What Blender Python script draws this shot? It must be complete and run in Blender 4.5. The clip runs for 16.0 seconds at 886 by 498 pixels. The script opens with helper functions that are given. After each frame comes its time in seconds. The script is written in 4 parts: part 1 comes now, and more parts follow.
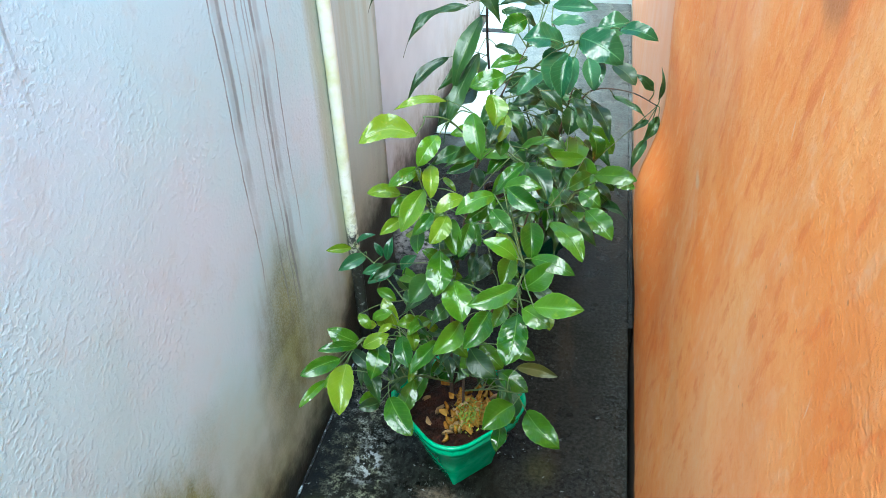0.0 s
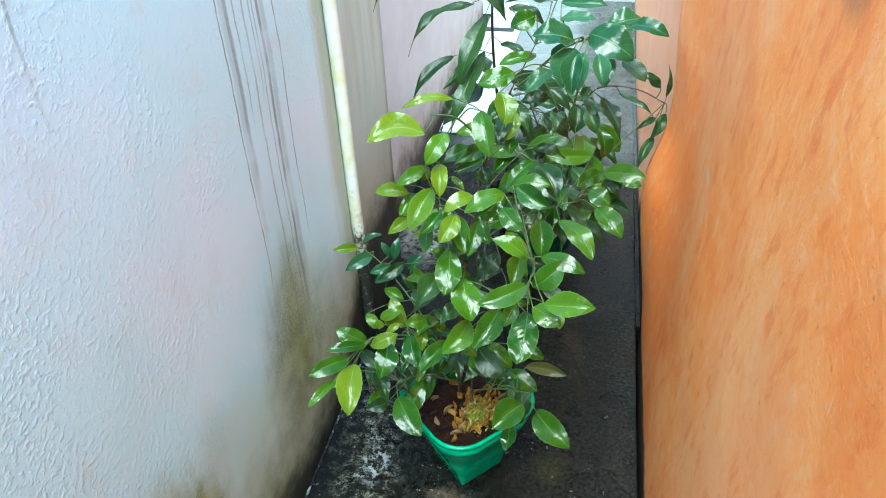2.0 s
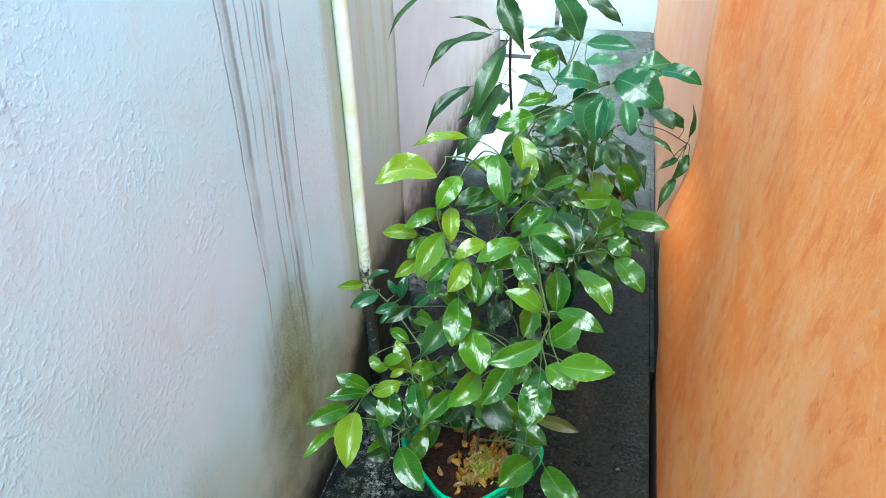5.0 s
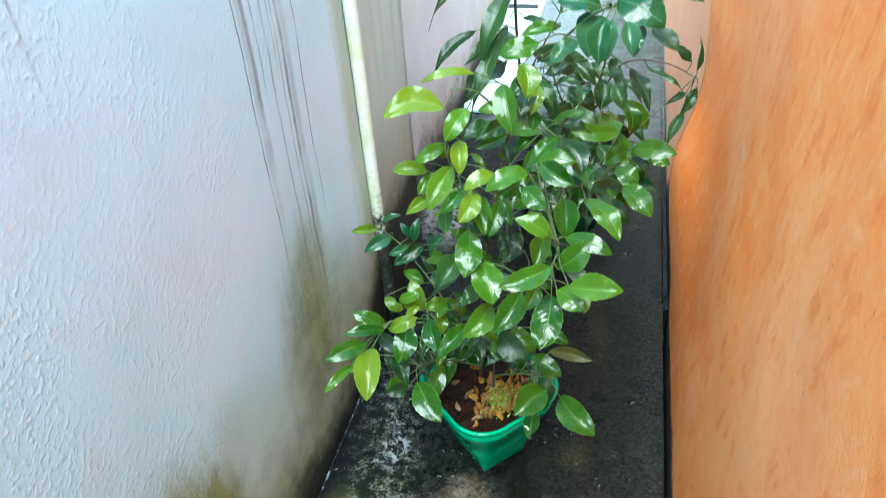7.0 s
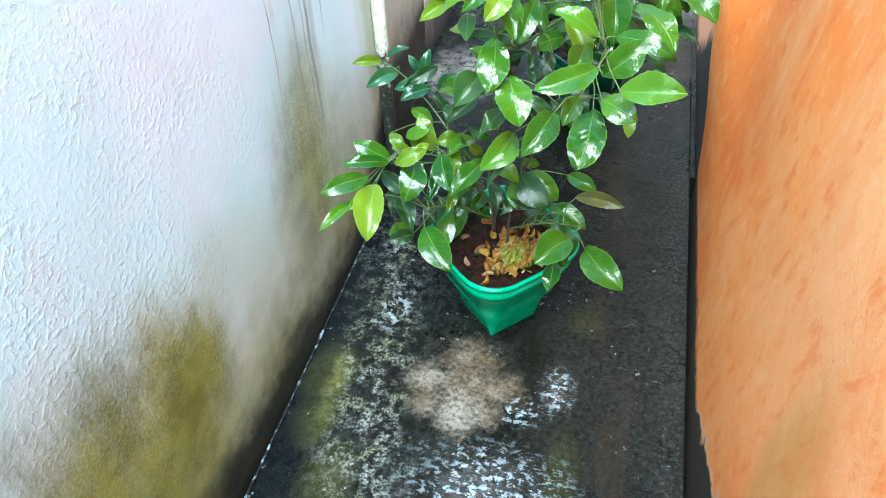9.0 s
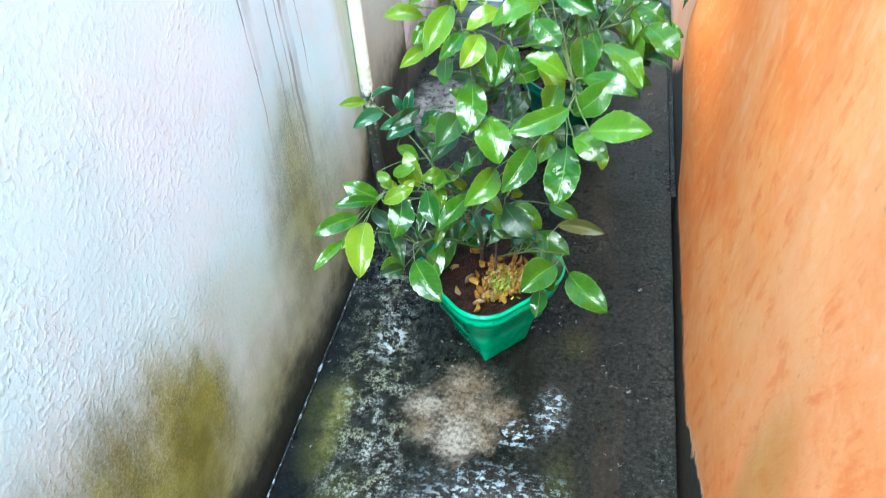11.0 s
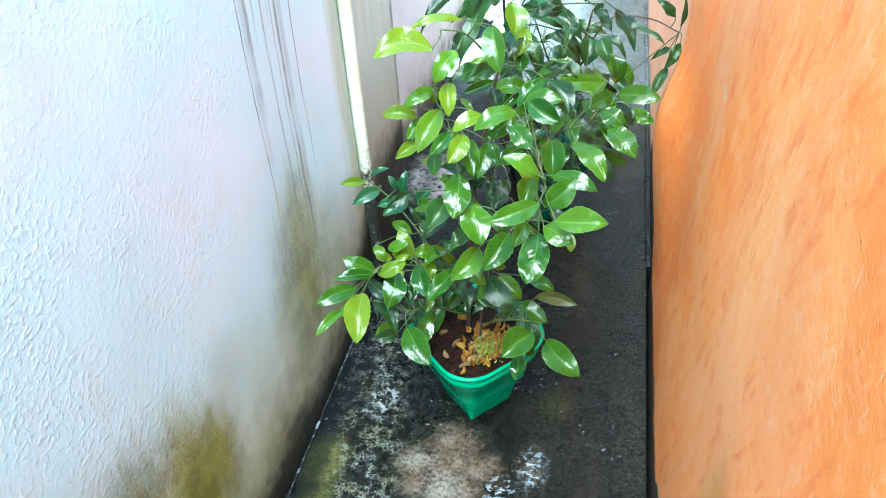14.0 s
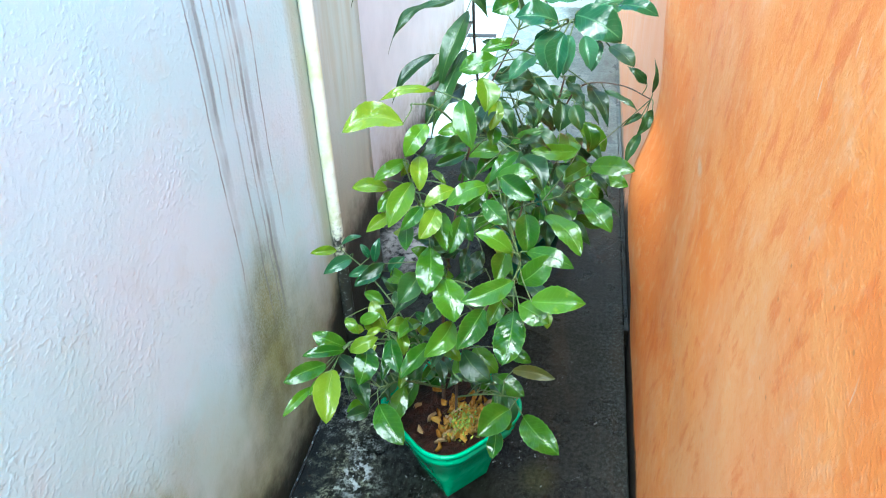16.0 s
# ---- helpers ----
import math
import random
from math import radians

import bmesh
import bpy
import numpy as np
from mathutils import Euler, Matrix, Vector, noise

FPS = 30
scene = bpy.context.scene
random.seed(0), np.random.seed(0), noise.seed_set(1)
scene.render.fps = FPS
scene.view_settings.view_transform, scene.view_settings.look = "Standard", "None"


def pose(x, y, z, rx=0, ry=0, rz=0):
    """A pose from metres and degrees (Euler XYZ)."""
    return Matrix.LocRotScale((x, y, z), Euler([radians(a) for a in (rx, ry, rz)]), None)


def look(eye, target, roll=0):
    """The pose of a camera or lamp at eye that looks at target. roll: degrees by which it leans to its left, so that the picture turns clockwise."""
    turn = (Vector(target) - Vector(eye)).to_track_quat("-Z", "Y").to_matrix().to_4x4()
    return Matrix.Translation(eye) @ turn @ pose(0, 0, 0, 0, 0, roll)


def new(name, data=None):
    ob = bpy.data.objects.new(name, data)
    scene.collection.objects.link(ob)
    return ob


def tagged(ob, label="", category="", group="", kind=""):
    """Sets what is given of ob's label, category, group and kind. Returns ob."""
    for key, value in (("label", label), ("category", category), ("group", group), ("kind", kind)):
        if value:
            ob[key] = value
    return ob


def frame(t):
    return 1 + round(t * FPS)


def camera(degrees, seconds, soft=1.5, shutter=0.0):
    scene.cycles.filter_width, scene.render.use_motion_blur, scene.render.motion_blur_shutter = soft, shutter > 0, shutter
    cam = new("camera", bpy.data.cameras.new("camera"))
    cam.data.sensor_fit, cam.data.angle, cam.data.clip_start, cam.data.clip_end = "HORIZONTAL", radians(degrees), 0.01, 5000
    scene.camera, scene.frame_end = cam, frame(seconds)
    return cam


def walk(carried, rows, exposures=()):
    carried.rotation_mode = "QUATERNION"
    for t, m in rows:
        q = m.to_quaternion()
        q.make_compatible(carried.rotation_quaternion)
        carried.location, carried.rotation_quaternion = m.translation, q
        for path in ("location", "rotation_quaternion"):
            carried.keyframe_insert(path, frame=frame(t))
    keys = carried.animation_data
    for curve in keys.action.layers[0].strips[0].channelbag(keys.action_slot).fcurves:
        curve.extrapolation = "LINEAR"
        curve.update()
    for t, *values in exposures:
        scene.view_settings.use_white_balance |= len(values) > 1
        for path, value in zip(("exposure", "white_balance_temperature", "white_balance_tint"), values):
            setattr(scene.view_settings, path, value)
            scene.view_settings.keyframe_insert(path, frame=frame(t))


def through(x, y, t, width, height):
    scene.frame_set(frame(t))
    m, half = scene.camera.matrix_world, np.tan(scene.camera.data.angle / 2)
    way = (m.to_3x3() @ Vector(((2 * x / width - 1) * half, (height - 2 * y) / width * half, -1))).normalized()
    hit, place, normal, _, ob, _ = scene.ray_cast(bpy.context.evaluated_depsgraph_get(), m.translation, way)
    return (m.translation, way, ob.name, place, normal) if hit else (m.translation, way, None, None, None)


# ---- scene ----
cam = camera(62.1, 16.0, soft=0.9, shutter=0.5)
PATH = [
    (0, (0.107, -0.087, 1.397), (-0.252, 1.495, 0.227), -2.0),
    (0.5, (0.103, -0.09, 1.396), (-0.259, 1.495, 0.23), -2.2),
    (1, (0.102, -0.085, 1.398), (-0.261, 1.495, 0.228), -2.0),
    (1.5, (0.098, -0.087, 1.397), (-0.246, 1.496, 0.224), -2.2),
    (2, (0.096, -0.085, 1.392), (-0.27, 1.496, 0.222), -2.5),
    (2.5, (0.092, -0.061, 1.391), (-0.292, 1.549, 0.268), -2.5),
    (3, (0.08, -0.044, 1.396), (-0.296, 1.563, 0.266), -1.8),
    (5.5, (0.078, -0.005, 1.389), (-0.319, 1.599, 0.262), -1.1),
    (6, (0.088, -0.027, 1.39), (-0.317, 1.571, 0.256), -2.8),
    (6.5, (0.093, -0.043, 1.383), (-0.324, 1.538, 0.232), -3.0),
    (7, (0.093, -0.049, 1.362), (-0.331, 1.49, 0.157), -4.0),
    (7.5, (0.074, -0.048, 1.261), (-0.335, 1.44, -0.011), -3.0),
    (8, (0.056, -0.023, 1.167), (-0.325, 1.381, -0.206), -1.4),
    (10.5, (0.042, -0.001, 1.167), (-0.334, 1.371, -0.239), -3.9),
    (11, (0.061, -0.025, 1.214), (-0.313, 1.392, -0.147), -4.3),
    (11.5, (0.073, -0.05, 1.267), (-0.307, 1.394, -0.064), -4.4),
    (12, (0.083, -0.077, 1.307), (-0.308, 1.382, -0.004), -4.9),
    (12.5, (0.091, -0.084, 1.313), (-0.29, 1.364, -0.014), -4.5),
    (13, (0.095, -0.093, 1.318), (-0.289, 1.384, 0.026), -4.4),
    (13.5, (0.093, -0.102, 1.321), (-0.28, 1.402, 0.056), -3.4),
    (14, (0.096, -0.106, 1.327), (-0.281, 1.41, 0.079), -3.2),
    (14.5, (0.099, -0.104, 1.323), (-0.269, 1.405, 0.064), -3.1),
    (15, (0.103, -0.097, 1.322), (-0.241, 1.434, 0.082), -2.8),
    (15.5, (0.096, -0.073, 1.332), (-0.255, 1.5, 0.148), -2.9),
    (16, (0.093, -0.052, 1.337), (-0.235, 1.557, 0.195), -2.2),
]
EXPOSURES = [(0, 1.84, 5350, -8), (5.5, 1.84, 5330, -8), (7, 1.90, 5300, -8), (8, 2.41, 5250, -7), (10.5, 2.50, 5220, -6.5), (11, 2.52, 5200, -6.5), (11.5, 2.36, 5180, -7), (12.5, 2.40, 5180, -7), (14.5, 2.34, 5180, -7), (15.5, 2.29, 5180, -8), (16, 2.14, 5180, -8)]
walk(cam, [(t, look(eye, target, roll)) for t, eye, target, roll in PATH], EXPOSURES)

# ---- world, sun ----
world = bpy.data.worlds.new("overcast_sky")
scene.world = world
world.use_nodes = True
wn, wl = world.node_tree.nodes, world.node_tree.links
sky = wn.new("ShaderNodeTexSky")
sky.sky_type = 'NISHITA'
sky.sun_disc = False
sky.sun_elevation = radians(62)
sky.sun_rotation = radians(200)
sky.air_density, sky.dust_density, sky.ozone_density = 1.2, 4.0, 1.0
wl.new(sky.outputs[0], wn["Background"].inputs[0])
wn["Background"].inputs[1].default_value = 0.15
sun = new("sun", bpy.data.lights.new("sun", 'SUN'))
sun.data.energy, sun.data.angle, sun.data.color = 1.3, radians(40), (1.0, 0.98, 0.95)
sun.matrix_world = look((0.8, -2.0, 5.0), (0, 1.0, 0))


# ---- material helpers ----
class Mat:
    """A node material with short calls."""

    def __init__(self, name, rough=0.8, metal=0.0, spec=0.5):
        self.m = bpy.data.materials.new(name)
        self.m.use_nodes = True
        self.n, self.l = self.m.node_tree.nodes, self.m.node_tree.links
        self.b = self.n["Principled BSDF"]
        self.b.inputs["Roughness"].default_value = rough
        self.b.inputs["Metallic"].default_value = metal
        self.b.inputs["Specular IOR Level"].default_value = spec
        self.co = self.n.new("ShaderNodeTexCoord")
        self.geo = self.n.new("ShaderNodeNewGeometry")
        self.sep = self.n.new("ShaderNodeSeparateXYZ")
        self.l.new(self.geo.outputs["Position"], self.sep.inputs[0])

    def put(self, socket, value):
        if isinstance(value, bpy.types.NodeSocket):
            self.l.new(value, socket)
        elif isinstance(value, tuple) and len(value) == 3 and socket.type == 'RGBA':
            socket.default_value = (*value, 1)
        else:
            socket.default_value = value

    def math(self, op, a, b=0.0, c=0.0):
        k = self.n.new("ShaderNodeMath")
        k.operation = op
        for i, v in enumerate((a, b, c)):
            self.put(k.inputs[i], v)
        return k.outputs[0]

    def noise(self, scale, detail=4.0, rough=0.55, stretch=None, coord="Object", distort=0.0):
        k = self.n.new("ShaderNodeTexNoise")
        k.inputs["Scale"].default_value = scale
        k.inputs["Detail"].default_value = detail
        k.inputs["Roughness"].default_value = rough
        k.inputs["Distortion"].default_value = distort
        src = self.geo.outputs["Position"] if coord == "World" else self.co.outputs[coord]
        if stretch:
            mp = self.n.new("ShaderNodeMapping")
            mp.inputs["Scale"].default_value = stretch
            self.l.new(src, mp.inputs[0])
            src = mp.outputs[0]
        self.l.new(src, k.inputs["Vector"])
        return k.outputs["Fac"]

    def voronoi(self, scale, feature='F1', coord="World"):
        k = self.n.new("ShaderNodeTexVoronoi")
        k.feature = feature
        k.inputs["Scale"].default_value = scale
        self.l.new(self.geo.outputs["Position"] if coord == "World" else self.co.outputs[coord], k.inputs["Vector"])
        return k.outputs["Distance"]

    def ramp(self, v, lo, hi):
        k = self.n.new("ShaderNodeMapRange")
        k.interpolation_type = 'SMOOTHSTEP'
        self.put(k.inputs["Value"], v)
        k.inputs["From Min"].default_value, k.inputs["From Max"].default_value = lo, hi
        return k.outputs["Result"]

    def mix(self, fac, a, b):
        k = self.n.new("ShaderNodeMix")
        k.data_type = 'RGBA'
        self.put(k.inputs[0], fac)
        self.put(k.inputs[6], a)
        self.put(k.inputs[7], b)
        return k.outputs[2]

    def blob(self, a, b, ca, cb, ra, rb, edge=0.4, wobble=None, amount=0.5):
        """A soft patch round (ca, cb) in the two coordinates a and b, with a ragged outline."""
        u = self.math('DIVIDE', self.math('SUBTRACT', a, ca), ra)
        v = self.math('DIVIDE', self.math('SUBTRACT', b, cb), rb)
        d = self.math('SQRT', self.math('ADD', self.math('MULTIPLY', u, u), self.math('MULTIPLY', v, v)))
        if wobble is not None:
            d = self.math('ADD', d, self.math('MULTIPLY', self.math('SUBTRACT', wobble, 0.5), amount * 2))
        return self.math('SUBTRACT', 1.0, self.ramp(d, 1.0 - edge, 1.0 + edge))

    def color(self, v):
        self.put(self.b.inputs["Base Color"], v)
        return self

    def rough(self, v):
        self.put(self.b.inputs["Roughness"], v)
        return self

    def bump(self, height, strength=0.5, distance=0.002, prev=None):
        k = self.n.new("ShaderNodeBump")
        k.inputs["Strength"].default_value = strength
        k.inputs["Distance"].default_value = distance
        self.put(k.inputs["Height"], height)
        if prev is not None:
            self.l.new(prev, k.inputs["Normal"])
        self.l.new(k.outputs[0], self.b.inputs["Normal"])
        return k.outputs[0]

    def random(self):
        return self.n.new("ShaderNodeObjectInfo").outputs["Random"]


# ---- materials ----
def white_wall_material():
    m = Mat("whitewashed_render", 0.75)
    y, z = m.sep.outputs[1], m.sep.outputs[2]
    big, mid = m.noise(3.0, 5), m.noise(14.0, 5)
    down = m.noise(1.0, 5, stretch=(1, 30, 2.5))
    col = m.mix(m.ramp(big, 0.35, 0.7), (0.60, 0.79, 0.85), (0.70, 0.77, 0.855))
    col = m.mix(m.math('MULTIPLY', m.ramp(mid, 0.5, 0.75), 0.35), col, (0.62, 0.62, 0.62))
    # brownish film low on the wall
    film = m.math('MULTIPLY', m.ramp(m.math('ADD', z, m.math('MULTIPLY', m.math('SUBTRACT', big, 0.5), 0.55)), 0.52, 0.12), 0.62)
    col = m.mix(film, col, (0.44, 0.375, 0.16))
    grime = m.ramp(m.math('ADD', z, m.math('MULTIPLY', m.math('SUBTRACT', mid, 0.5), 0.22)), 0.33, 0.10)
    col = m.mix(m.math('MULTIPLY', grime, 0.45), col, (0.18, 0.15, 0.055))
    # streaked stains near the end of the wall
    late = m.math('MULTIPLY', m.ramp(y, 1.30, 1.45), m.ramp(down, 0.36, 0.68))
    col = m.mix(m.math('MULTIPLY', late, 0.5), col, (0.37, 0.34, 0.20))
    col = m.mix(m.math('MULTIPLY', m.ramp(y, 1.33, 1.42), 0.5), col, (0.51, 0.52, 0.39))
    brown = m.math('MULTIPLY', m.math('MULTIPLY', m.ramp(y, 1.34, 1.42), m.ramp(m.math('ADD', z, m.math('MULTIPLY', m.math('SUBTRACT', down, 0.5), 0.6)), 0.70, 0.20)), 0.6)
    col = m.mix(brown, col, (0.30, 0.235, 0.15))
    # algae either side of the pipe and in patches
    pipe = m.blob(y, z, 1.318, 0.55, 0.05, 1.1, 0.6, down, 0.9)
    col = m.mix(m.math('MULTIPLY', pipe, 0.6), col, (0.34, 0.32, 0.14))
    spot, grain = m.noise(7.0, 6, 0.65), m.ramp(m.noise(210.0, 4, 0.7), 0.38, 0.60)
    for cy, cz, ry, rz, k in ((0.535, 0.31, 0.06, 0.10, 1.0), (0.47, 0.35, 0.07, 0.13, 1.0), (0.39, 0.31, 0.11, 0.18, 0.97), (0.28, 0.34, 0.11, 0.19, 0.97), (0.16, 0.28, 0.12, 0.18, 0.8),
                              (0.44, 0.16, 0.12, 0.14, 0.6), (0.975, 0.40, 0.085, 0.17, 0.85), (0.92, 0.30, 0.10, 0.12, 0.5), (0.60, 0.44, 0.05, 0.07, 0.25),
                              (0.86, 0.26, 0.06, 0.20, 0.35), (1.10, 0.20, 0.12, 0.20, 0.5), (0.70, 0.06, 0.12, 0.16, 0.4)):
        patch = m.blob(y, z, cy, cz, ry, rz, 0.65, m.math('ADD', m.math('MULTIPLY', spot, 0.6), m.math('MULTIPLY', down, 0.4)), 0.9)
        patch = m.math('MULTIPLY', patch, m.math('ADD', 0.70, m.math('MULTIPLY', grain, 0.30)))
        col = m.mix(m.math('MULTIPLY', patch, k), col, m.mix(m.ramp(mid, 0.35, 0.65), (0.15, 0.14, 0.014), (0.25, 0.235, 0.024)))
    # black mould at the foot, the corner's shade painted in with it
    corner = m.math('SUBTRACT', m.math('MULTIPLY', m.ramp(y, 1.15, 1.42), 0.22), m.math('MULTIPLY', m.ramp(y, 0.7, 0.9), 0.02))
    mould_shade = m.ramp(m.math('ADD', m.math('SUBTRACT', z, corner), m.math('MULTIPLY', m.math('SUBTRACT', spot, 0.5), 0.20)), 0.165, 0.045)
    col = m.mix(m.math('MULTIPLY', mould_shade, 0.96), col, (0.010, 0.010, 0.007))
    # water marks running down the wall
    sway = m.math('MULTIPLY', m.math('SUBTRACT', m.noise(6.0, 5, stretch=(1, 0.2, 0.8)), 0.5), 0.028)
    gap = m.noise(30.0, 3, stretch=(1, 0.3, 0.4))
    for cy, zend, wide, k in ((0.903, 0.50, 0.003, 0.6), (0.930, 0.72, 0.008, 0.52), (0.955, 0.82, 0.003, 0.45), (1.008, 0.85, 0.003, 0.4),
                              (1.038, 0.36, 0.007, 0.58), (1.098, 0.52, 0.0032, 0.55), (0.517, 1.06, 0.0035, 0.4), (0.985, 0.36, 0.004, 0.42), (0.918, 0.60, 0.010, 0.22), (1.055, 0.42, 0.012, 0.25), (1.02, 0.34, 0.003, 0.4)):
        off = m.math('ABSOLUTE', m.math('SUBTRACT', m.math('ADD', y, sway), cy))
        line = m.math('MULTIPLY', m.ramp(off, wide * 1.05, wide * 0.35), m.ramp(z, zend - 0.03, zend + 0.12))
        line = m.math('MULTIPLY', line, m.math('ADD', 0.45, m.math('MULTIPLY', m.ramp(gap, 0.35, 0.55), 0.55)))
        col = m.mix(m.math('MULTIPLY', line, min(1.0, k * 1.45)), col, (0.22, 0.235, 0.25))
    m.color(col).rough(m.math('SUBTRACT', 0.6, m.math('MULTIPLY', m.ramp(mid, 0.4, 0.8), 0.25)))
    # sparse lumps of plaster, thicker in patches, over a nearly smooth coat
    thick = m.math('ADD', 0.42, m.math('MULTIPLY', m.ramp(m.noise(5.0, 4, 0.6), 0.42, 0.62), 0.58))
    lumps = m.math('MULTIPLY', m.ramp(m.noise(120.0, 3, 0.5), 0.44, 0.74), thick)
    n1 = m.bump(m.noise(45.0, 3, 0.5), 0.14, 0.0016)
    n2 = m.bump(lumps, 0.42, 0.0020, n1)
    m.bump(m.ramp(m.noise(300.0, 2, 0.5), 0.50, 0.75), 0.20, 0.0008, n2)
    return m.m


def orange_wall_material():
    m = Mat("orange_limewash", 0.6)
    y, z = m.sep.outputs[1], m.sep.outputs[2]
    brush = m.noise(5.0, 7, 0.62, stretch=(1, 0.8, 0.75), distort=0.8)
    big, fine = m.noise(2.2, 5), m.noise(60.0, 4)
    col = m.mix(m.ramp(brush, 0.32, 0.70), (0.96, 0.278, 0.036), (0.98, 0.42, 0.13))
    deep = m.blob(y, z, 1.15, 0.55, 0.22, 0.38, 0.6, brush, 0.6)
    col = m.mix(m.math('MULTIPLY', deep, 0.6), col, (0.90, 0.24, 0.035))
    # stronger light low on the near end, put in as paler colour
    paler = m.blob(y, z, 0.46, 0.62, 0.20, 0.30, 0.7, brush, 0.7)
    col = m.mix(m.math('MULTIPLY', paler, 0.30), col, (0.97, 0.60, 0.36))
    worm = m.noise(48.0, 5, 0.62, distort=1.0)
    col = m.mix(m.math('MULTIPLY', m.ramp(worm, 0.52, 0.60), 0.34), col, (0.92, 0.28, 0.05))
    col = m.mix(m.math('MULTIPLY', m.ramp(worm, 0.44, 0.36), 0.20), col, (0.97, 0.62, 0.38))
    col = m.mix(m.math('MULTIPLY', m.ramp(big, 0.46, 0.68), 0.36), col, (0.96, 0.50, 0.23))
    col = m.mix(m.math('MULTIPLY', m.ramp(m.noise(3.1, 5, 0.6), 0.50, 0.68), 0.5), col, (0.86, 0.25, 0.055))
    # dry strokes of the brush, slanting over the face
    turned = m.n.new("ShaderNodeMapping")
    turned.vector_type = 'TEXTURE'
    turned.inputs["Rotation"].default_value = (radians(20), 0, 0)
    turned.inputs["Scale"].default_value = (1, 0.9, 2.6)
    m.l.new(m.co.outputs["Object"], turned.inputs[0])
    stroke = m.n.new("ShaderNodeTexNoise")
    stroke.inputs["Scale"].default_value, stroke.inputs["Detail"].default_value, stroke.inputs["Roughness"].default_value = 30.0, 7.0, 0.66
    m.l.new(turned.outputs[0], stroke.inputs["Vector"])
    thin = stroke.outputs["Fac"]
    col = m.mix(m.math('MULTIPLY', m.ramp(thin, 0.54, 0.68), 0.34), col, (0.96, 0.57, 0.32))
    col = m.mix(m.math('MULTIPLY', m.ramp(thin, 0.47, 0.34), 0.58), col, (0.84, 0.18, 0.024))
    mottle = m.noise(11.0, 6, 0.7)
    col = m.mix(m.math('MULTIPLY', m.ramp(mottle, 0.52, 0.62), 0.24), col, (0.90, 0.24, 0.04))
    col = m.mix(m.math('MULTIPLY', m.ramp(mottle, 0.42, 0.32), 0.25), col, (0.96, 0.56, 0.30))
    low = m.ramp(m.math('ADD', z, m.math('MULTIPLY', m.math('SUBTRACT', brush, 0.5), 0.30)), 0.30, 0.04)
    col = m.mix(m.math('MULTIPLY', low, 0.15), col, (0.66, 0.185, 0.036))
    pit = m.ramp(m.voronoi(55.0), 0.16, 0.08)
    pit = m.math('MULTIPLY', pit, m.ramp(m.noise(9.0, 3), 0.55, 0.66))
    col = m.mix(m.math('MULTIPLY', pit, 0.5), col, (0.42, 0.13, 0.04))
    olive = m.blob(y, z, 0.43, 0.42, 0.07, 0.16, 0.5, brush, 0.5)
    col = m.mix(m.math('MULTIPLY', olive, 0.45), col, (0.45, 0.30, 0.06))
    pale = m.blob(y, z, 0.965, 0.80, 0.022, 0.012, 0.6, fine, 0.8)
    col = m.mix(m.math('MULTIPLY', pale, 0.6), col, (0.85, 0.60, 0.42))
    scar = m.blob(y, z, 0.52, 1.24, 0.05, 0.045, 0.3, brush, 0.8)
    col = m.mix(m.math('MULTIPLY', scar, 0.8), col, (0.52, 0.17, 0.05))
    scratch = m.math('MULTIPLY', m.ramp(m.noise(48.0, 3, 0.6, stretch=(1, 1.3, 0.28)), 0.70, 0.76), m.ramp(m.noise(5.0, 3), 0.48, 0.60))
    col = m.mix(m.math('MULTIPLY', scratch, 0.6), col, (0.90, 0.76, 0.62))
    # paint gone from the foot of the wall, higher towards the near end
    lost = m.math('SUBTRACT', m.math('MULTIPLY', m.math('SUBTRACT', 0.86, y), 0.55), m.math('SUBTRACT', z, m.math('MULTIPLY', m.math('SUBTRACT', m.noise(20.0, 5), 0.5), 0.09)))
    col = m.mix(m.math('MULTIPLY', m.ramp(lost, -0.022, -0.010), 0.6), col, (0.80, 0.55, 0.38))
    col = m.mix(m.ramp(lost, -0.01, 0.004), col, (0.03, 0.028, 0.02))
    # near-black band just above the floor
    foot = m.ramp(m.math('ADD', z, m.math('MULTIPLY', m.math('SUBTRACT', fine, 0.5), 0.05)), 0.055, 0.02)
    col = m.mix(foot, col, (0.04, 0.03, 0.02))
    m.color(col).rough(m.math('SUBTRACT', 0.7, m.math('MULTIPLY', m.ramp(big, 0.4, 0.7), 0.25)))
    n1 = m.bump(thin, 0.34, 0.005)
    n2 = m.bump(fine, 0.35, 0.003, n1)
    m.bump(m.ramp(m.noise(200.0, 3, 0.6), 0.45, 0.68), 0.36, 0.0012, n2)
    return m.m


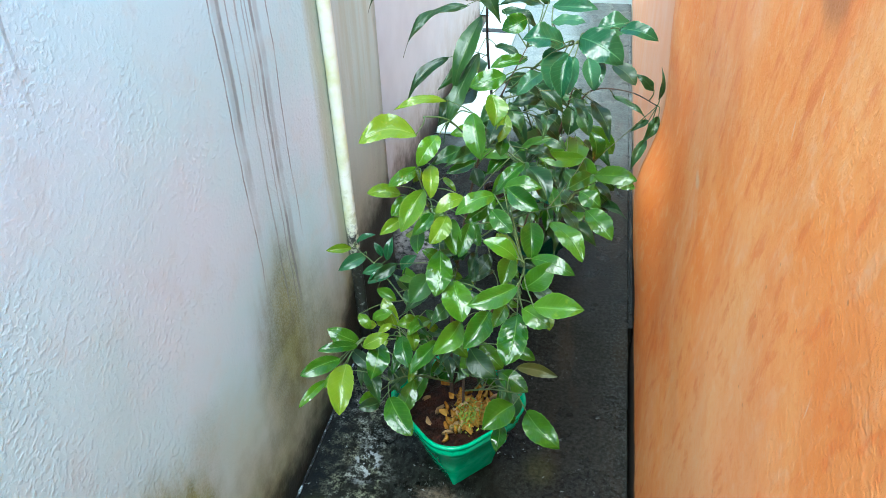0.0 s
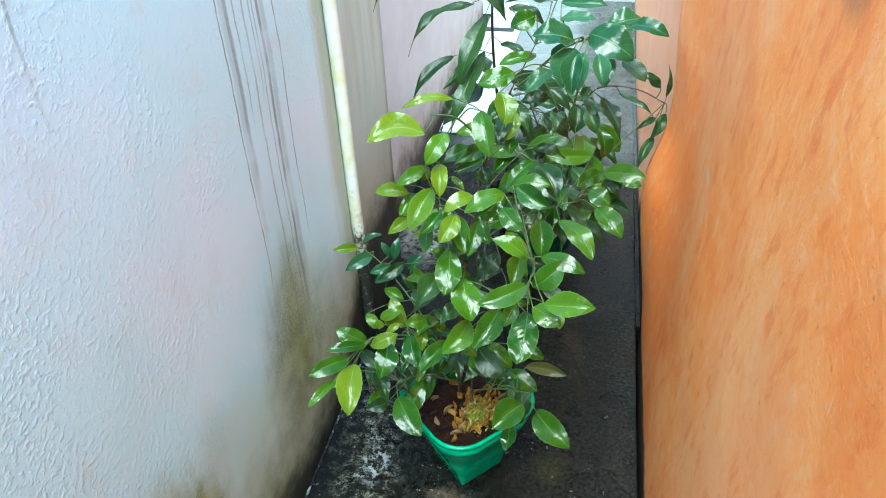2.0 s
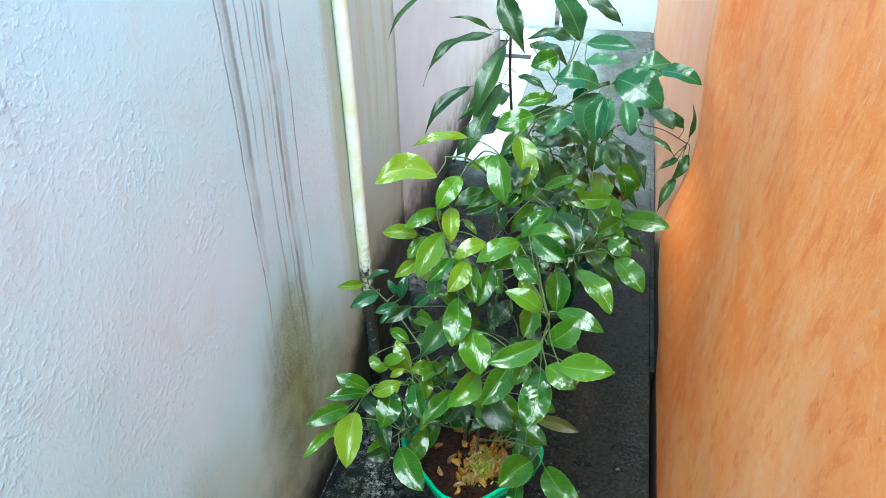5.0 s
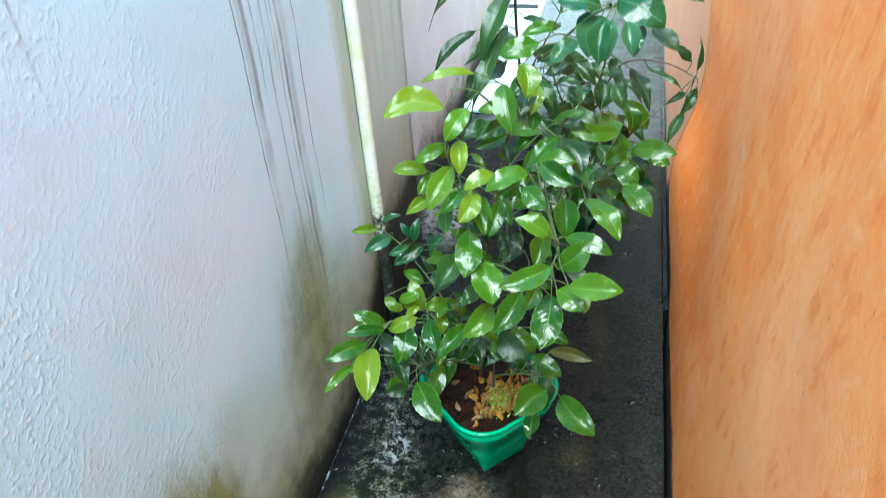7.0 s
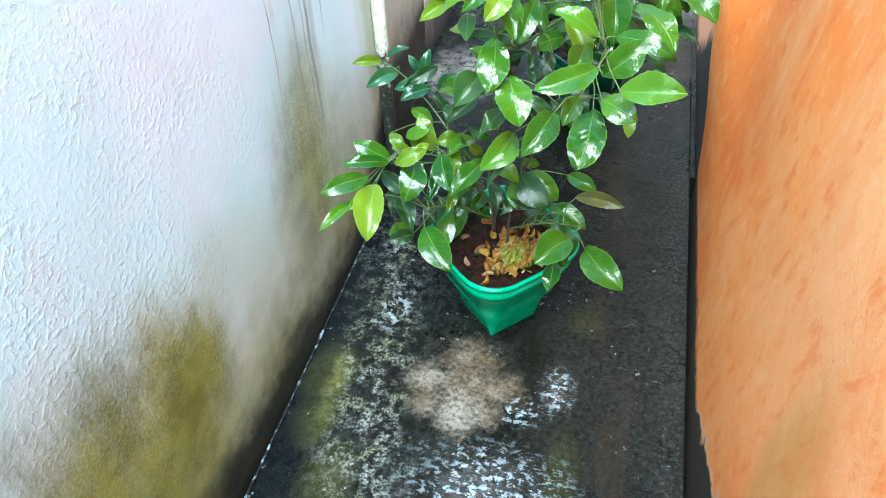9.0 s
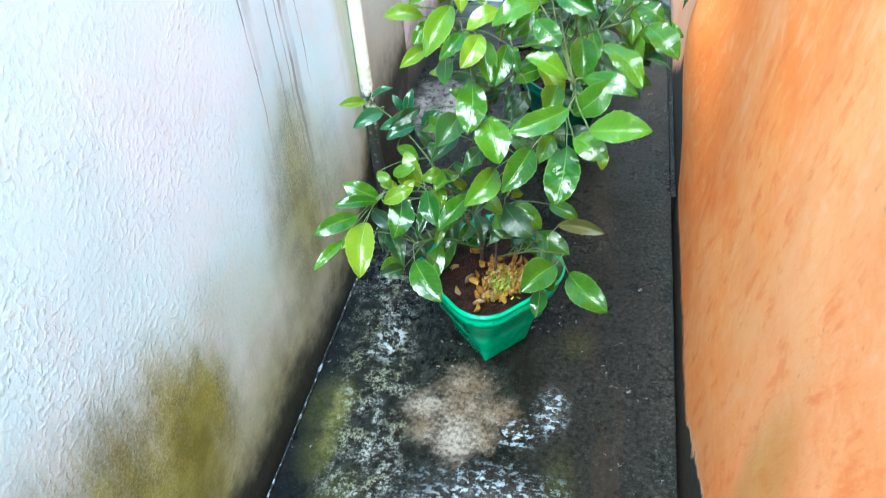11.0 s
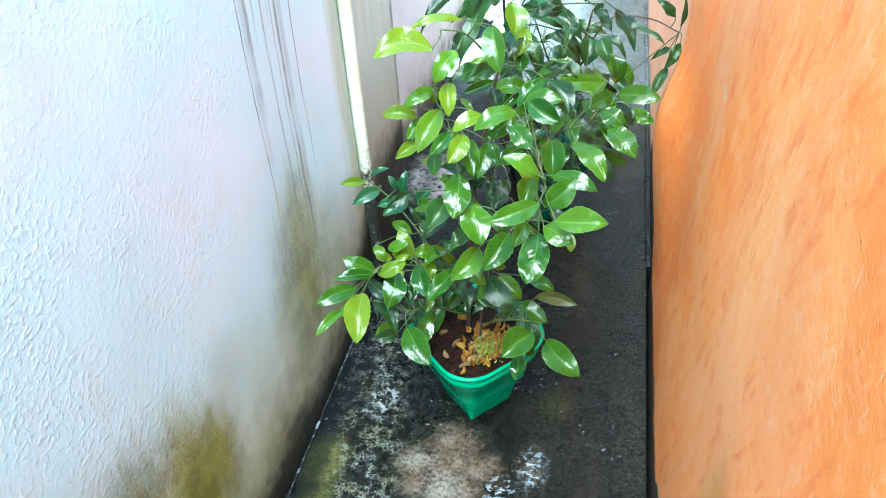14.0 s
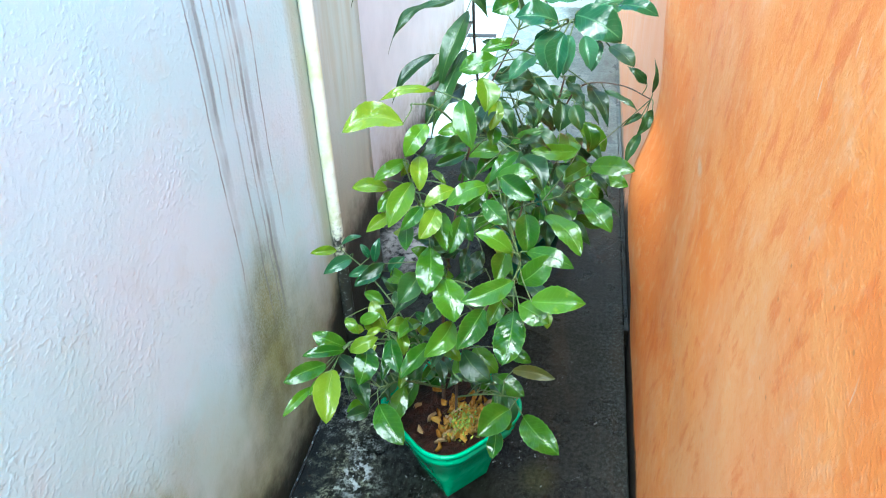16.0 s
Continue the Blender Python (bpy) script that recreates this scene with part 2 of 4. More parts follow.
def floor_material():
    m = Mat("wet_algae_concrete", 0.35, spec=0.08)
    x, y = m.sep.outputs[0], m.sep.outputs[1]
    big, mid, fine = m.noise(4.0, 6, 0.6), m.noise(22.0, 8, 0.72), m.noise(110.0, 5, 0.7)
    col = m.mix(m.ramp(m.math('ADD', m.math('MULTIPLY', mid, 0.35), m.math('MULTIPLY', m.noise(75.0, 6, 0.7, stretch=(1, 0.6, 1)), 0.65)), 0.40, 0.62), (0.0016, 0.002, 0.002), (0.024, 0.027, 0.023))
    patchy = m.ramp(m.noise(7.0, 6, 0.65, stretch=(1, 0.45, 1)), 0.36, 0.62)
    col = m.mix(m.math('MULTIPLY', m.math('SUBTRACT', 1.0, patchy), 0.8), col, (0.006, 0.006, 0.004))
    grit = m.math('MULTIPLY', m.ramp(m.noise(150.0, 4, 0.7), 0.58, 0.66), patchy)
    col = m.mix(m.math('MULTIPLY', grit, 0.6), col, (0.11, 0.115, 0.10))
    # cleaner grey concrete further along
    soil = m.math('MULTIPLY', m.ramp(m.math('ADD', x, m.math('MULTIPLY', m.math('SUBTRACT', mid, 0.5), 0.2)), 0.10, 0.0), 0.9)
    far = m.ramp(m.math('SUBTRACT', m.math('ADD', y, m.math('MULTIPLY', m.math('SUBTRACT', big, 0.5), 1.0)), soil), 1.55, 2.1)
    edge = m.math('SUBTRACT', 1.0, m.math('MULTIPLY', m.ramp(m.math('ADD', x, m.math('MULTIPLY', big, 0.1)), -0.02, 0.12), m.ramp(y, 2.60, 2.25)))
    grey = m.mix(m.ramp(fine, 0.3, 0.7), (0.20, 0.25, 0.26), (0.35, 0.42, 0.43))
    grey = m.mix(m.math('MULTIPLY', m.ramp(m.noise(16.0, 6, 0.7), 0.54, 0.66), 0.35), grey, (0.12, 0.135, 0.12))
    col = m.mix(m.math('MULTIPLY', m.math('MULTIPLY', far, edge), 0.9), col, grey)
    ash = m.blob(x, y, -0.40, 1.87, 0.09, 0.14, 0.5, mid, 1.0)
    col = m.mix(m.math('MULTIPLY', ash, m.ramp(m.noise(40.0, 6, 0.7), 0.36, 0.56)), col, (0.24, 0.225, 0.215))
    # a greyer, thinly soiled stretch beside the pots, wet sheen lightening its colour
    thin = m.math('MULTIPLY', m.ramp(y, 0.45, 0.85), m.ramp(m.math('ADD', x, m.math('MULTIPLY', big, 0.15)), 0.02, 0.12))
    thin = m.math('MULTIPLY', thin, m.math('ADD', 0.3, m.math('MULTIPLY', mid, 0.6)))
    col = m.mix(thin, col, m.mix(m.ramp(fine, 0.35, 0.65), (0.0048, 0.0046, 0.0036), (0.037, 0.035, 0.028)))
    # rusty tint in bands along the passage, greyer grit by the edge
    band = m.math('MULTIPLY', m.ramp(m.noise(9.0, 5, 0.6, stretch=(1.6, 0.25, 1)), 0.48, 0.64), m.ramp(x, 0.02, 0.10))
    col = m.mix(m.math('MULTIPLY', band, 0.35), col, (0.040, 0.028, 0.017))
    rim = m.math('MULTIPLY', m.ramp(m.math('ADD', x, m.math('MULTIPLY', big, 0.06)), 0.21, 0.27), m.ramp(m.noise(120.0, 6, 0.75), 0.50, 0.60))
    col = m.mix(m.math('MULTIPLY', rim, 0.28), col, (0.12, 0.135, 0.13))
    # pale lichen along one side
    skew = m.math('ADD', x, m.math('MULTIPLY', m.math('SUBTRACT', y, 0.8), 0.21))
    lichen = m.math('MULTIPLY', m.blob(skew, y, -0.328, 0.82, 0.082, 0.46, 0.5, big, 0.5), m.math('MULTIPLY', m.ramp(m.noise(58.0, 6, 0.72), 0.44, 0.58), m.ramp(m.noise(21.0, 5, 0.6), 0.40, 0.56)))
    lichen = m.math('MULTIPLY', lichen, m.ramp(m.noise(170.0, 6, 0.8), 0.42, 0.55))
    col = m.mix(m.math('MULTIPLY', lichen, 0.8), col, m.mix(m.ramp(m.noise(11.0, 4), 0.42, 0.58), (0.25, 0.265, 0.18), (0.38, 0.41, 0.38)))
    chips = m.math('MULTIPLY', m.blob(x, y, -0.325, 0.945, 0.028, 0.05, 0.6, mid, 0.8), m.ramp(m.noise(48.0, 5, 0.65), 0.52, 0.57))
    col = m.mix(m.math('MULTIPLY', chips, 0.85), col, (0.42, 0.45, 0.46))
    green = m.math('MAXIMUM', m.math('MAXIMUM', m.blob(x, y, -0.405, 0.755, 0.040, 0.065, 0.6, mid, 0.5), m.math('MULTIPLY', m.blob(x, y, -0.398, 0.665, 0.034, 0.06, 0.6, mid, 0.5), 0.7)), m.math('MULTIPLY', m.blob(x, y, -0.33, 0.55, 0.04, 0.06, 0.7, mid, 0.6), 0.3))
    green = m.math('MAXIMUM', green, m.math('MULTIPLY', m.math('MAXIMUM', m.blob(x, y, 0.069, 0.995, 0.03, 0.035, 0.8, mid, 0.6), m.blob(x, y, 0.060, 0.64, 0.025, 0.07, 0.8, mid, 0.6)), 0.22))
    col = m.mix(m.math('MULTIPLY', green, m.math('ADD', 0.45, m.math('MULTIPLY', m.ramp(fine, 0.35, 0.6), 0.45))), col, m.mix(m.ramp(mid, 0.4, 0.6), (0.085, 0.095, 0.020), (0.15, 0.15, 0.036)))
    # near-black bluish strip along the west edge
    dark_strip = m.blob(x, y, -0.425, 0.9, 0.035, 1.2, 0.6, mid, 0.6)
    col = m.mix(m.math('MULTIPLY', dark_strip, 0.7), col, (0.005, 0.007, 0.009))
    # worn brown patch with a ragged outline
    lobe = m.math('ADD', m.math('MULTIPLY', m.noise(26.0, 7, 0.75), 0.6), m.math('MULTIPLY', m.noise(95.0, 5, 0.7), 0.4))
    worn = m.blob(x, y, -0.143, 0.850, 0.048, 0.040, 0.7, lobe, 2.0)
    for cx, cy, rx, ry in ((-0.213, 0.786, 0.034, 0.036), (-0.078, 0.795, 0.044, 0.032), (-0.142, 0.729, 0.038, 0.047), (-0.140, 0.787, 0.052, 0.042), (-0.093, 0.740, 0.030, 0.028), (-0.205, 0.740, 0.028, 0.026)):
        worn = m.math('MAXIMUM', worn, m.blob(x, y, cx, cy, rx, ry, 0.7, lobe, 1.9))
    pale = m.math('MAXIMUM', m.blob(x, y, -0.142, 0.727, 0.040, 0.045, 0.7, lobe, 1.6), m.math('MULTIPLY', m.blob(x, y, -0.213, 0.792, 0.030, 0.026, 0.8, lobe, 1.6), 0.6))
    tone = m.mix(m.ramp(mid, 0.4, 0.65), (0.135, 0.102, 0.066), (0.235, 0.20, 0.155))
    tone = m.mix(m.math('MULTIPLY', pale, 0.72), tone, (0.37, 0.345, 0.30))
    col = m.mix(m.math('MULTIPLY', worn, m.math('ADD', 0.28, m.math('MULTIPLY', m.ramp(m.noise(105.0, 8, 0.8), 0.40, 0.56), 0.60))), col, tone)
    white = m.math('MULTIPLY', m.ramp(m.noise(60.0, 5, 0.7), 0.62, 0.67), m.ramp(m.noise(6.0, 3), 0.45, 0.62))
    near = m.ramp(y, 1.5, 1.0)
    col = m.mix(m.math('MULTIPLY', m.math('MULTIPLY', white, near), 0.7), col, (0.40, 0.42, 0.42))
    # sky glints on the wet floor, painted as pale blue flecks
    sky_glints = m.math('MAXIMUM', m.math('MAXIMUM', m.blob(x, y, 0.032, 0.815, 0.026, 0.045, 0.7, mid, 1.0), m.blob(x, y, -0.029, 0.753, 0.030, 0.026, 0.7, mid, 0.8)), m.blob(x, y, -0.055, 0.585, 0.12, 0.075, 0.7, mid, 0.8))
    sky_glints = m.math('MULTIPLY', sky_glints, m.ramp(m.noise(70.0, 6, 0.75, stretch=(0.8, 1.2, 1)), 0.52, 0.57))
    col = m.mix(m.math('MULTIPLY', sky_glints, 0.75), col, (0.44, 0.54, 0.61))
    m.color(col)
    wet = m.ramp(big, 0.42, 0.62)
    pool = m.blob(x, y, -0.075, 0.60, 0.085, 0.055, 0.6, mid, 1.2)
    pool = m.math('MAXIMUM', pool, m.blob(x, y, 0.032, 0.82, 0.024, 0.045, 0.6, mid, 1.6))
    dry = m.math('ADD', 0.24, m.math('MULTIPLY', wet, 0.35))
    m.rough(m.math('MULTIPLY', dry, m.math('SUBTRACT', 1.0, m.math('MULTIPLY', pool, 0.85))))
    # a film of water in the hollows
    m.put(m.b.inputs["Specular IOR Level"], m.math('ADD', m.math('ADD', 0.08, m.math('MULTIPLY', m.ramp(x, 0.05, 0.2), 0.06)), m.math('MULTIPLY', pool, 0.80)))
    n1 = m.bump(mid, 0.5, 0.004)
    n2 = m.bump(m.noise(160.0, 5, 0.7), 0.5, 0.0022, n1)
    m.bump(m.math('MULTIPLY', m.noise(48.0, 4, 0.6, stretch=(0.6, 1.7, 1), distort=1.2), pool), 0.9, 0.012, n2)
    return m.m


def plain_material(name, a, b, rough=0.7, scale=20.0, bump=0.3, metal=0.0, dist=0.003):
    m = Mat(name, rough, metal)
    f = m.noise(scale, 5, 0.6)
    m.color(m.mix(m.ramp(f, 0.3, 0.7), a, b))
    m.bump(m.noise(scale * 3, 4), bump, dist)
    return m.m


def leaf_material(name, base, light, vein, rough=0.22, through=0.18):
    m = Mat(name, rough, spec=0.5)
    uv = m.n.new("ShaderNodeSeparateXYZ")
    m.l.new(m.co.outputs["UV"], uv.inputs[0])
    u, v = uv.outputs[0], uv.outputs[1]
    off = m.math('ABSOLUTE', m.math('SUBTRACT', v, 0.5))
    r = m.random()
    col = m.mix(m.ramp(r, 0.0, 1.0), base, light)
    blot = m.noise(28.0, 4, coord="Object")
    col = m.mix(m.math('MULTIPLY', m.ramp(blot, 0.45, 0.7), 0.35), col, light)
    fleck = m.noise(60.0, 4, 0.6, coord="Object")
    col = m.mix(m.math('MULTIPLY', m.ramp(fleck, 0.60, 0.72), m.math('MULTIPLY', m.ramp(r, 0.35, 0.9), 0.45)), col, (light[0] * 2.4, light[1] * 1.5, light[2]))
    # side veins slant towards the tip
    wave = m.math('SINE', m.math('MULTIPLY', m.math('SUBTRACT', u, m.math('MULTIPLY', off, 0.45)), 58.0))
    side = m.ramp(wave, 0.8, 1.0)
    mid = m.ramp(off, 0.035, 0.012)
    rim = m.ramp(off, 0.44, 0.5)
    lines = m.math('MAXIMUM', mid, m.math('MULTIPLY', side, 0.2))
    col = m.mix(m.math('MULTIPLY', lines, 0.34), col, vein)
    col = m.mix(m.math('MULTIPLY', rim, 0.3), col, vein)
    m.color(col)
    m.rough(m.math('ADD', rough, m.math('MULTIPLY', m.ramp(blot, 0.4, 0.8), 0.12)))
    n1 = m.bump(m.math('SUBTRACT', m.math('MULTIPLY', wave, 0.06), m.math('MULTIPLY', mid, 0.8)), 0.4, 0.0014)
    n2 = m.bump(m.noise(48.0, 3, 0.55, coord="Object"), 0.36, 0.0045, n1)
    # beads of rain
    bead = m.math('MULTIPLY', m.ramp(m.voronoi(230.0, coord="Object"), 0.34, 0.12), m.ramp(m.noise(90.0, 2, coord="Object"), 0.52, 0.60))
    m.bump(bead, 0.25, 0.0012, n2)
    # light that comes through the blade
    tr = m.n.new("ShaderNodeBsdfTranslucent")
    m.put(tr.inputs["Color"], m.mix(0.5, col, light))
    mixer = m.n.new("ShaderNodeMixShader")
    mixer.inputs[0].default_value = through
    m.l.new(m.b.outputs[0], mixer.inputs[1])
    m.l.new(tr.outputs[0], mixer.inputs[2])
    m.l.new(mixer.outputs[0], m.n["Material Output"].inputs[0])
    return m.m


WHITE_WALL, ORANGE, FLOOR = white_wall_material(), orange_wall_material(), floor_material()
GREEN = leaf_material("green_leaf", (0.014, 0.068, 0.004), (0.072, 0.172, 0.007), (0.18, 0.34, 0.06), 0.11)
YOUNG = leaf_material("young_leaf", (0.070, 0.155, 0.006), (0.138, 0.222, 0.010), (0.30, 0.36, 0.08), 0.15)
# the green leaf again, with bluish sky reflection put into its colour
SKY_TINTED = leaf_material("sky_tinted_leaf", (0.012, 0.068, 0.021), (0.045, 0.130, 0.052), (0.16, 0.34, 0.14), 0.09)
# dark foliage of the back plants; also stands in for shaded inner leaves
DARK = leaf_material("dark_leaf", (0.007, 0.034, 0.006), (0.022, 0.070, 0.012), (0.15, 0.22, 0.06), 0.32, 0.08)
BROWN = leaf_material("withered_leaf", (0.075, 0.085, 0.014), (0.14, 0.11, 0.02), (0.24, 0.22, 0.08), 0.4)
BARK = plain_material("brown_bark", (0.040, 0.024, 0.017), (0.10, 0.06, 0.04), 0.75, 90.0)
DARK_BARK = plain_material("dark_bark", (0.012, 0.011, 0.010), (0.035, 0.03, 0.026), 0.6, 90.0)
TWIG = plain_material("green_twig", (0.04, 0.09, 0.018), (0.11, 0.14, 0.045), 0.55, 70.0)
def pot_material():
    """Smooth green plastic with beads of rain and a little grime."""
    m = Mat("green_plastic", 0.24)
    f, g = m.noise(30.0, 5, coord="World"), m.noise(120.0, 5, 0.7, coord="World")
    col = m.mix(m.ramp(f, 0.3, 0.7), (0.026, 0.36, 0.155), (0.045, 0.43, 0.215))
    col = m.mix(m.math('MULTIPLY', m.ramp(g, 0.58, 0.70), 0.35), col, (0.02, 0.13, 0.07))
    m.color(col)
    beads = m.math('MULTIPLY', m.ramp(m.voronoi(150.0), 0.32, 0.10), m.ramp(m.noise(45.0, 2, coord="World"), 0.48, 0.56))
    m.bump(beads, 0.7, 0.0025, m.bump(f, 0.15, 0.003))
    return m.m


POT = pot_material()
POT_DARK = plain_material("dark_green_plastic", (0.008, 0.12, 0.085), (0.012, 0.16, 0.11), 0.35, 35.0, 0.12)
BAG = plain_material("black_wet_plastic", (0.006, 0.009, 0.012), (0.014, 0.018, 0.022), 0.25, 35.0, 0.3)
SOIL = plain_material("wet_red_soil", (0.004, 0.0022, 0.0015), (0.034, 0.011, 0.006), 0.4, 60.0, 0.9, 0.0, 0.008)
SOIL.node_tree.nodes["Principled BSDF"].inputs["Specular IOR Level"].default_value = 0.15
def husk_material():
    m = Mat("golden_peel", 0.2)
    f, r = m.noise(70.0, 5, 0.6), m.random()
    col = m.mix(m.ramp(f, 0.3, 0.7), (0.25, 0.09, 0.012), (0.64, 0.37, 0.06))
    m.color(m.mix(m.ramp(r, 0.35, 1.0), col, (0.52, 0.31, 0.06)))
    m.bump(m.noise(160.0, 4), 0.4, 0.002)
    return m.m


HUSK = husk_material()
HUSK_PALE = plain_material("pale_peel", (0.40, 0.26, 0.11), (0.56, 0.40, 0.20), 0.4, 60.0)
MOSS = plain_material("moss", (0.14, 0.22, 0.014), (0.34, 0.40, 0.04), 0.6, 90.0, 0.8)
def pvc_material():
    m = Mat("grimy_white_pvc", 0.3)
    z = m.sep.outputs[2]
    f, g = m.noise(16.0, 5), m.noise(45.0, 5, 0.65)
    col = m.mix(m.ramp(f, 0.4, 0.7), (0.80, 0.82, 0.74), (0.66, 0.69, 0.40))
    green = m.math('MULTIPLY', m.ramp(m.math('ADD', z, m.math('MULTIPLY', f, 0.4)), 0.95, 0.55), m.ramp(g, 0.48, 0.66))
    col = m.mix(m.math('MULTIPLY', green, 0.6), col, (0.35, 0.36, 0.14))
    black = m.ramp(m.math('ADD', z, m.math('MULTIPLY', m.math('SUBTRACT', g, 0.5), 0.5)), 0.40, 0.30)
    m.color(m.mix(m.math('MULTIPLY', black, 0.97), col, m.mix(m.ramp(m.noise(80.0, 5, 0.7), 0.56, 0.64), (0.010, 0.012, 0.010), (0.22, 0.24, 0.22))))
    m.bump(g, 0.25, 0.002)
    return m.m


PVC = pvc_material()
def end_wall_material():
    m = Mat("pale_washed_wall", 0.75)
    z = m.sep.outputs[2]
    f, g = m.noise(8.0, 5), m.noise(12.0, 6, 0.65)
    col = m.mix(m.ramp(f, 0.3, 0.7), (0.66, 0.68, 0.74), (0.72, 0.74, 0.80))
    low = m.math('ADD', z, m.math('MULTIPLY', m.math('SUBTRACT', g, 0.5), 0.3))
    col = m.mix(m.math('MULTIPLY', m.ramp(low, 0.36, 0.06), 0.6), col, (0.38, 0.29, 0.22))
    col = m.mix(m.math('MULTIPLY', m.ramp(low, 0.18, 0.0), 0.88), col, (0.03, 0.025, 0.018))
    m.color(col)
    m.bump(m.noise(30.0, 4), 0.35, 0.004)
    return m.m


PINK = end_wall_material()


def peach_material():
    m = Mat("peach_limewash", 0.7)
    y, z = m.sep.outputs[1], m.sep.outputs[2]
    f, g = m.noise(6.0, 5), m.noise(26.0, 6, 0.65, stretch=(1, 1, 0.4))
    col = m.mix(m.ramp(f, 0.35, 0.7), (0.92, 0.46, 0.24), (0.93, 0.54, 0.34))
    col = m.mix(m.math('MULTIPLY', m.ramp(g, 0.5, 0.7), 0.4), col, (0.88, 0.42, 0.20))
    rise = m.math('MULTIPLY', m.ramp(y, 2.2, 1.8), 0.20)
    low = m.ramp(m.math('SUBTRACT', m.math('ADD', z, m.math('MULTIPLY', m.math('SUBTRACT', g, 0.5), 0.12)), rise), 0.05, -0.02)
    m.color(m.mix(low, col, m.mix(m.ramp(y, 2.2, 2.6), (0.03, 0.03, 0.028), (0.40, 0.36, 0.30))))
    m.bump(g, 0.3, 0.004)
    return m.m


PEACH = peach_material()
WHITE = plain_material("white_paint", (0.60, 0.72, 0.74), (0.68, 0.79, 0.81), 0.5, 6.0, 0.2)
JOINT = plain_material("black_joint", (0.012, 0.014, 0.02), (0.03, 0.03, 0.035), 0.5, 30.0)
EARTH = plain_material("dark_earth", (0.05, 0.045, 0.035), (0.10, 0.085, 0.065), 0.9, 6.0, 0.6, 0.0, 0.02)
def edge_material():
    m = Mat("chipped_concrete_edge", 0.45)
    f = m.noise(55.0, 6, 0.75)
    m.color(m.mix(m.ramp(f, 0.52, 0.61), (0.008, 0.010, 0.012), (0.30, 0.36, 0.40)))
    m.bump(f, 0.6, 0.003)
    return m.m


EDGE = edge_material()


# ---- mesh helpers ----
def mesh_of(name, bm, *materials, smooth=True):
    me = bpy.data.meshes.new(name)
    bmesh.ops.recalc_face_normals(bm, faces=bm.faces)
    bm.to_mesh(me)
    bm.free()
    for mat in materials:
        me.materials.append(mat)
    for f in me.polygons:
        f.use_smooth = smooth
    return me


def part(name, bm, material, parent, label="", smooth=True):
    ob = new(name, mesh_of(name, bm, material, smooth=smooth))
    ob.parent = parent
    if parent.type == 'EMPTY':
        ob.matrix_parent_inverse = Matrix.Translation(-parent.location)
    return tagged(ob, label)


def box(bm, x0, x1, y0, y1, z0, z1, bevel=0.0):
    r = bmesh.ops.create_cube(bm, size=1.0, matrix=Matrix.Translation(((x0 + x1) / 2, (y0 + y1) / 2, (z0 + z1) / 2)) @ Matrix.Diagonal((x1 - x0, y1 - y0, z1 - z0, 1)))
    if bevel:
        es = list({e for v in r["verts"] for e in v.link_edges})
        bmesh.ops.bevel(bm, geom=es, offset=bevel, segments=2, affect='EDGES', profile=0.6)


def tube(bm, pts, r0, r1, sides=6, wobble=0.0):
    """A tapered tube along points."""
    pts = [Vector(p) for p in pts]
    rings = []
    for i, p in enumerate(pts):
        d = (pts[min(i + 1, len(pts) - 1)] - pts[max(i - 1, 0)]).normalized()
        a = d.cross(Vector((0.31, 0.87, 0.39))).normalized()
        b = d.cross(a)
        r = r0 + (r1 - r0) * i / (len(pts) - 1)
        r *= 1 + wobble * noise.noise(p * 60)
        rings.append([bm.verts.new(p + r * (math.cos(k * 2 * math.pi / sides) * a + math.sin(k * 2 * math.pi / sides) * b)) for k in range(sides)])
    for q, w in zip(rings, rings[1:]):
        for k in range(sides):
            bm.faces.new((q[k], q[(k + 1) % sides], w[(k + 1) % sides], w[k]))
    bm.faces.new(rings[0][::-1])
    bm.faces.new(rings[-1])


def spline(pts, steps=6):
    """Points on a smooth line through pts."""
    p = [Vector(q) for q in pts]
    p = [2 * p[0] - p[1], *p, 2 * p[-1] - p[-2]]
    out = []
    for a, b, c, d in zip(p, p[1:], p[2:], p[3:]):
        for k in range(steps):
            t = k / steps
            out.append(0.5 * (2 * b + (c - a) * t + (2 * a - 5 * b + 4 * c - d) * t * t + (3 * b - a - 3 * c + d) * t ** 3))
    return out + [p[-2]]


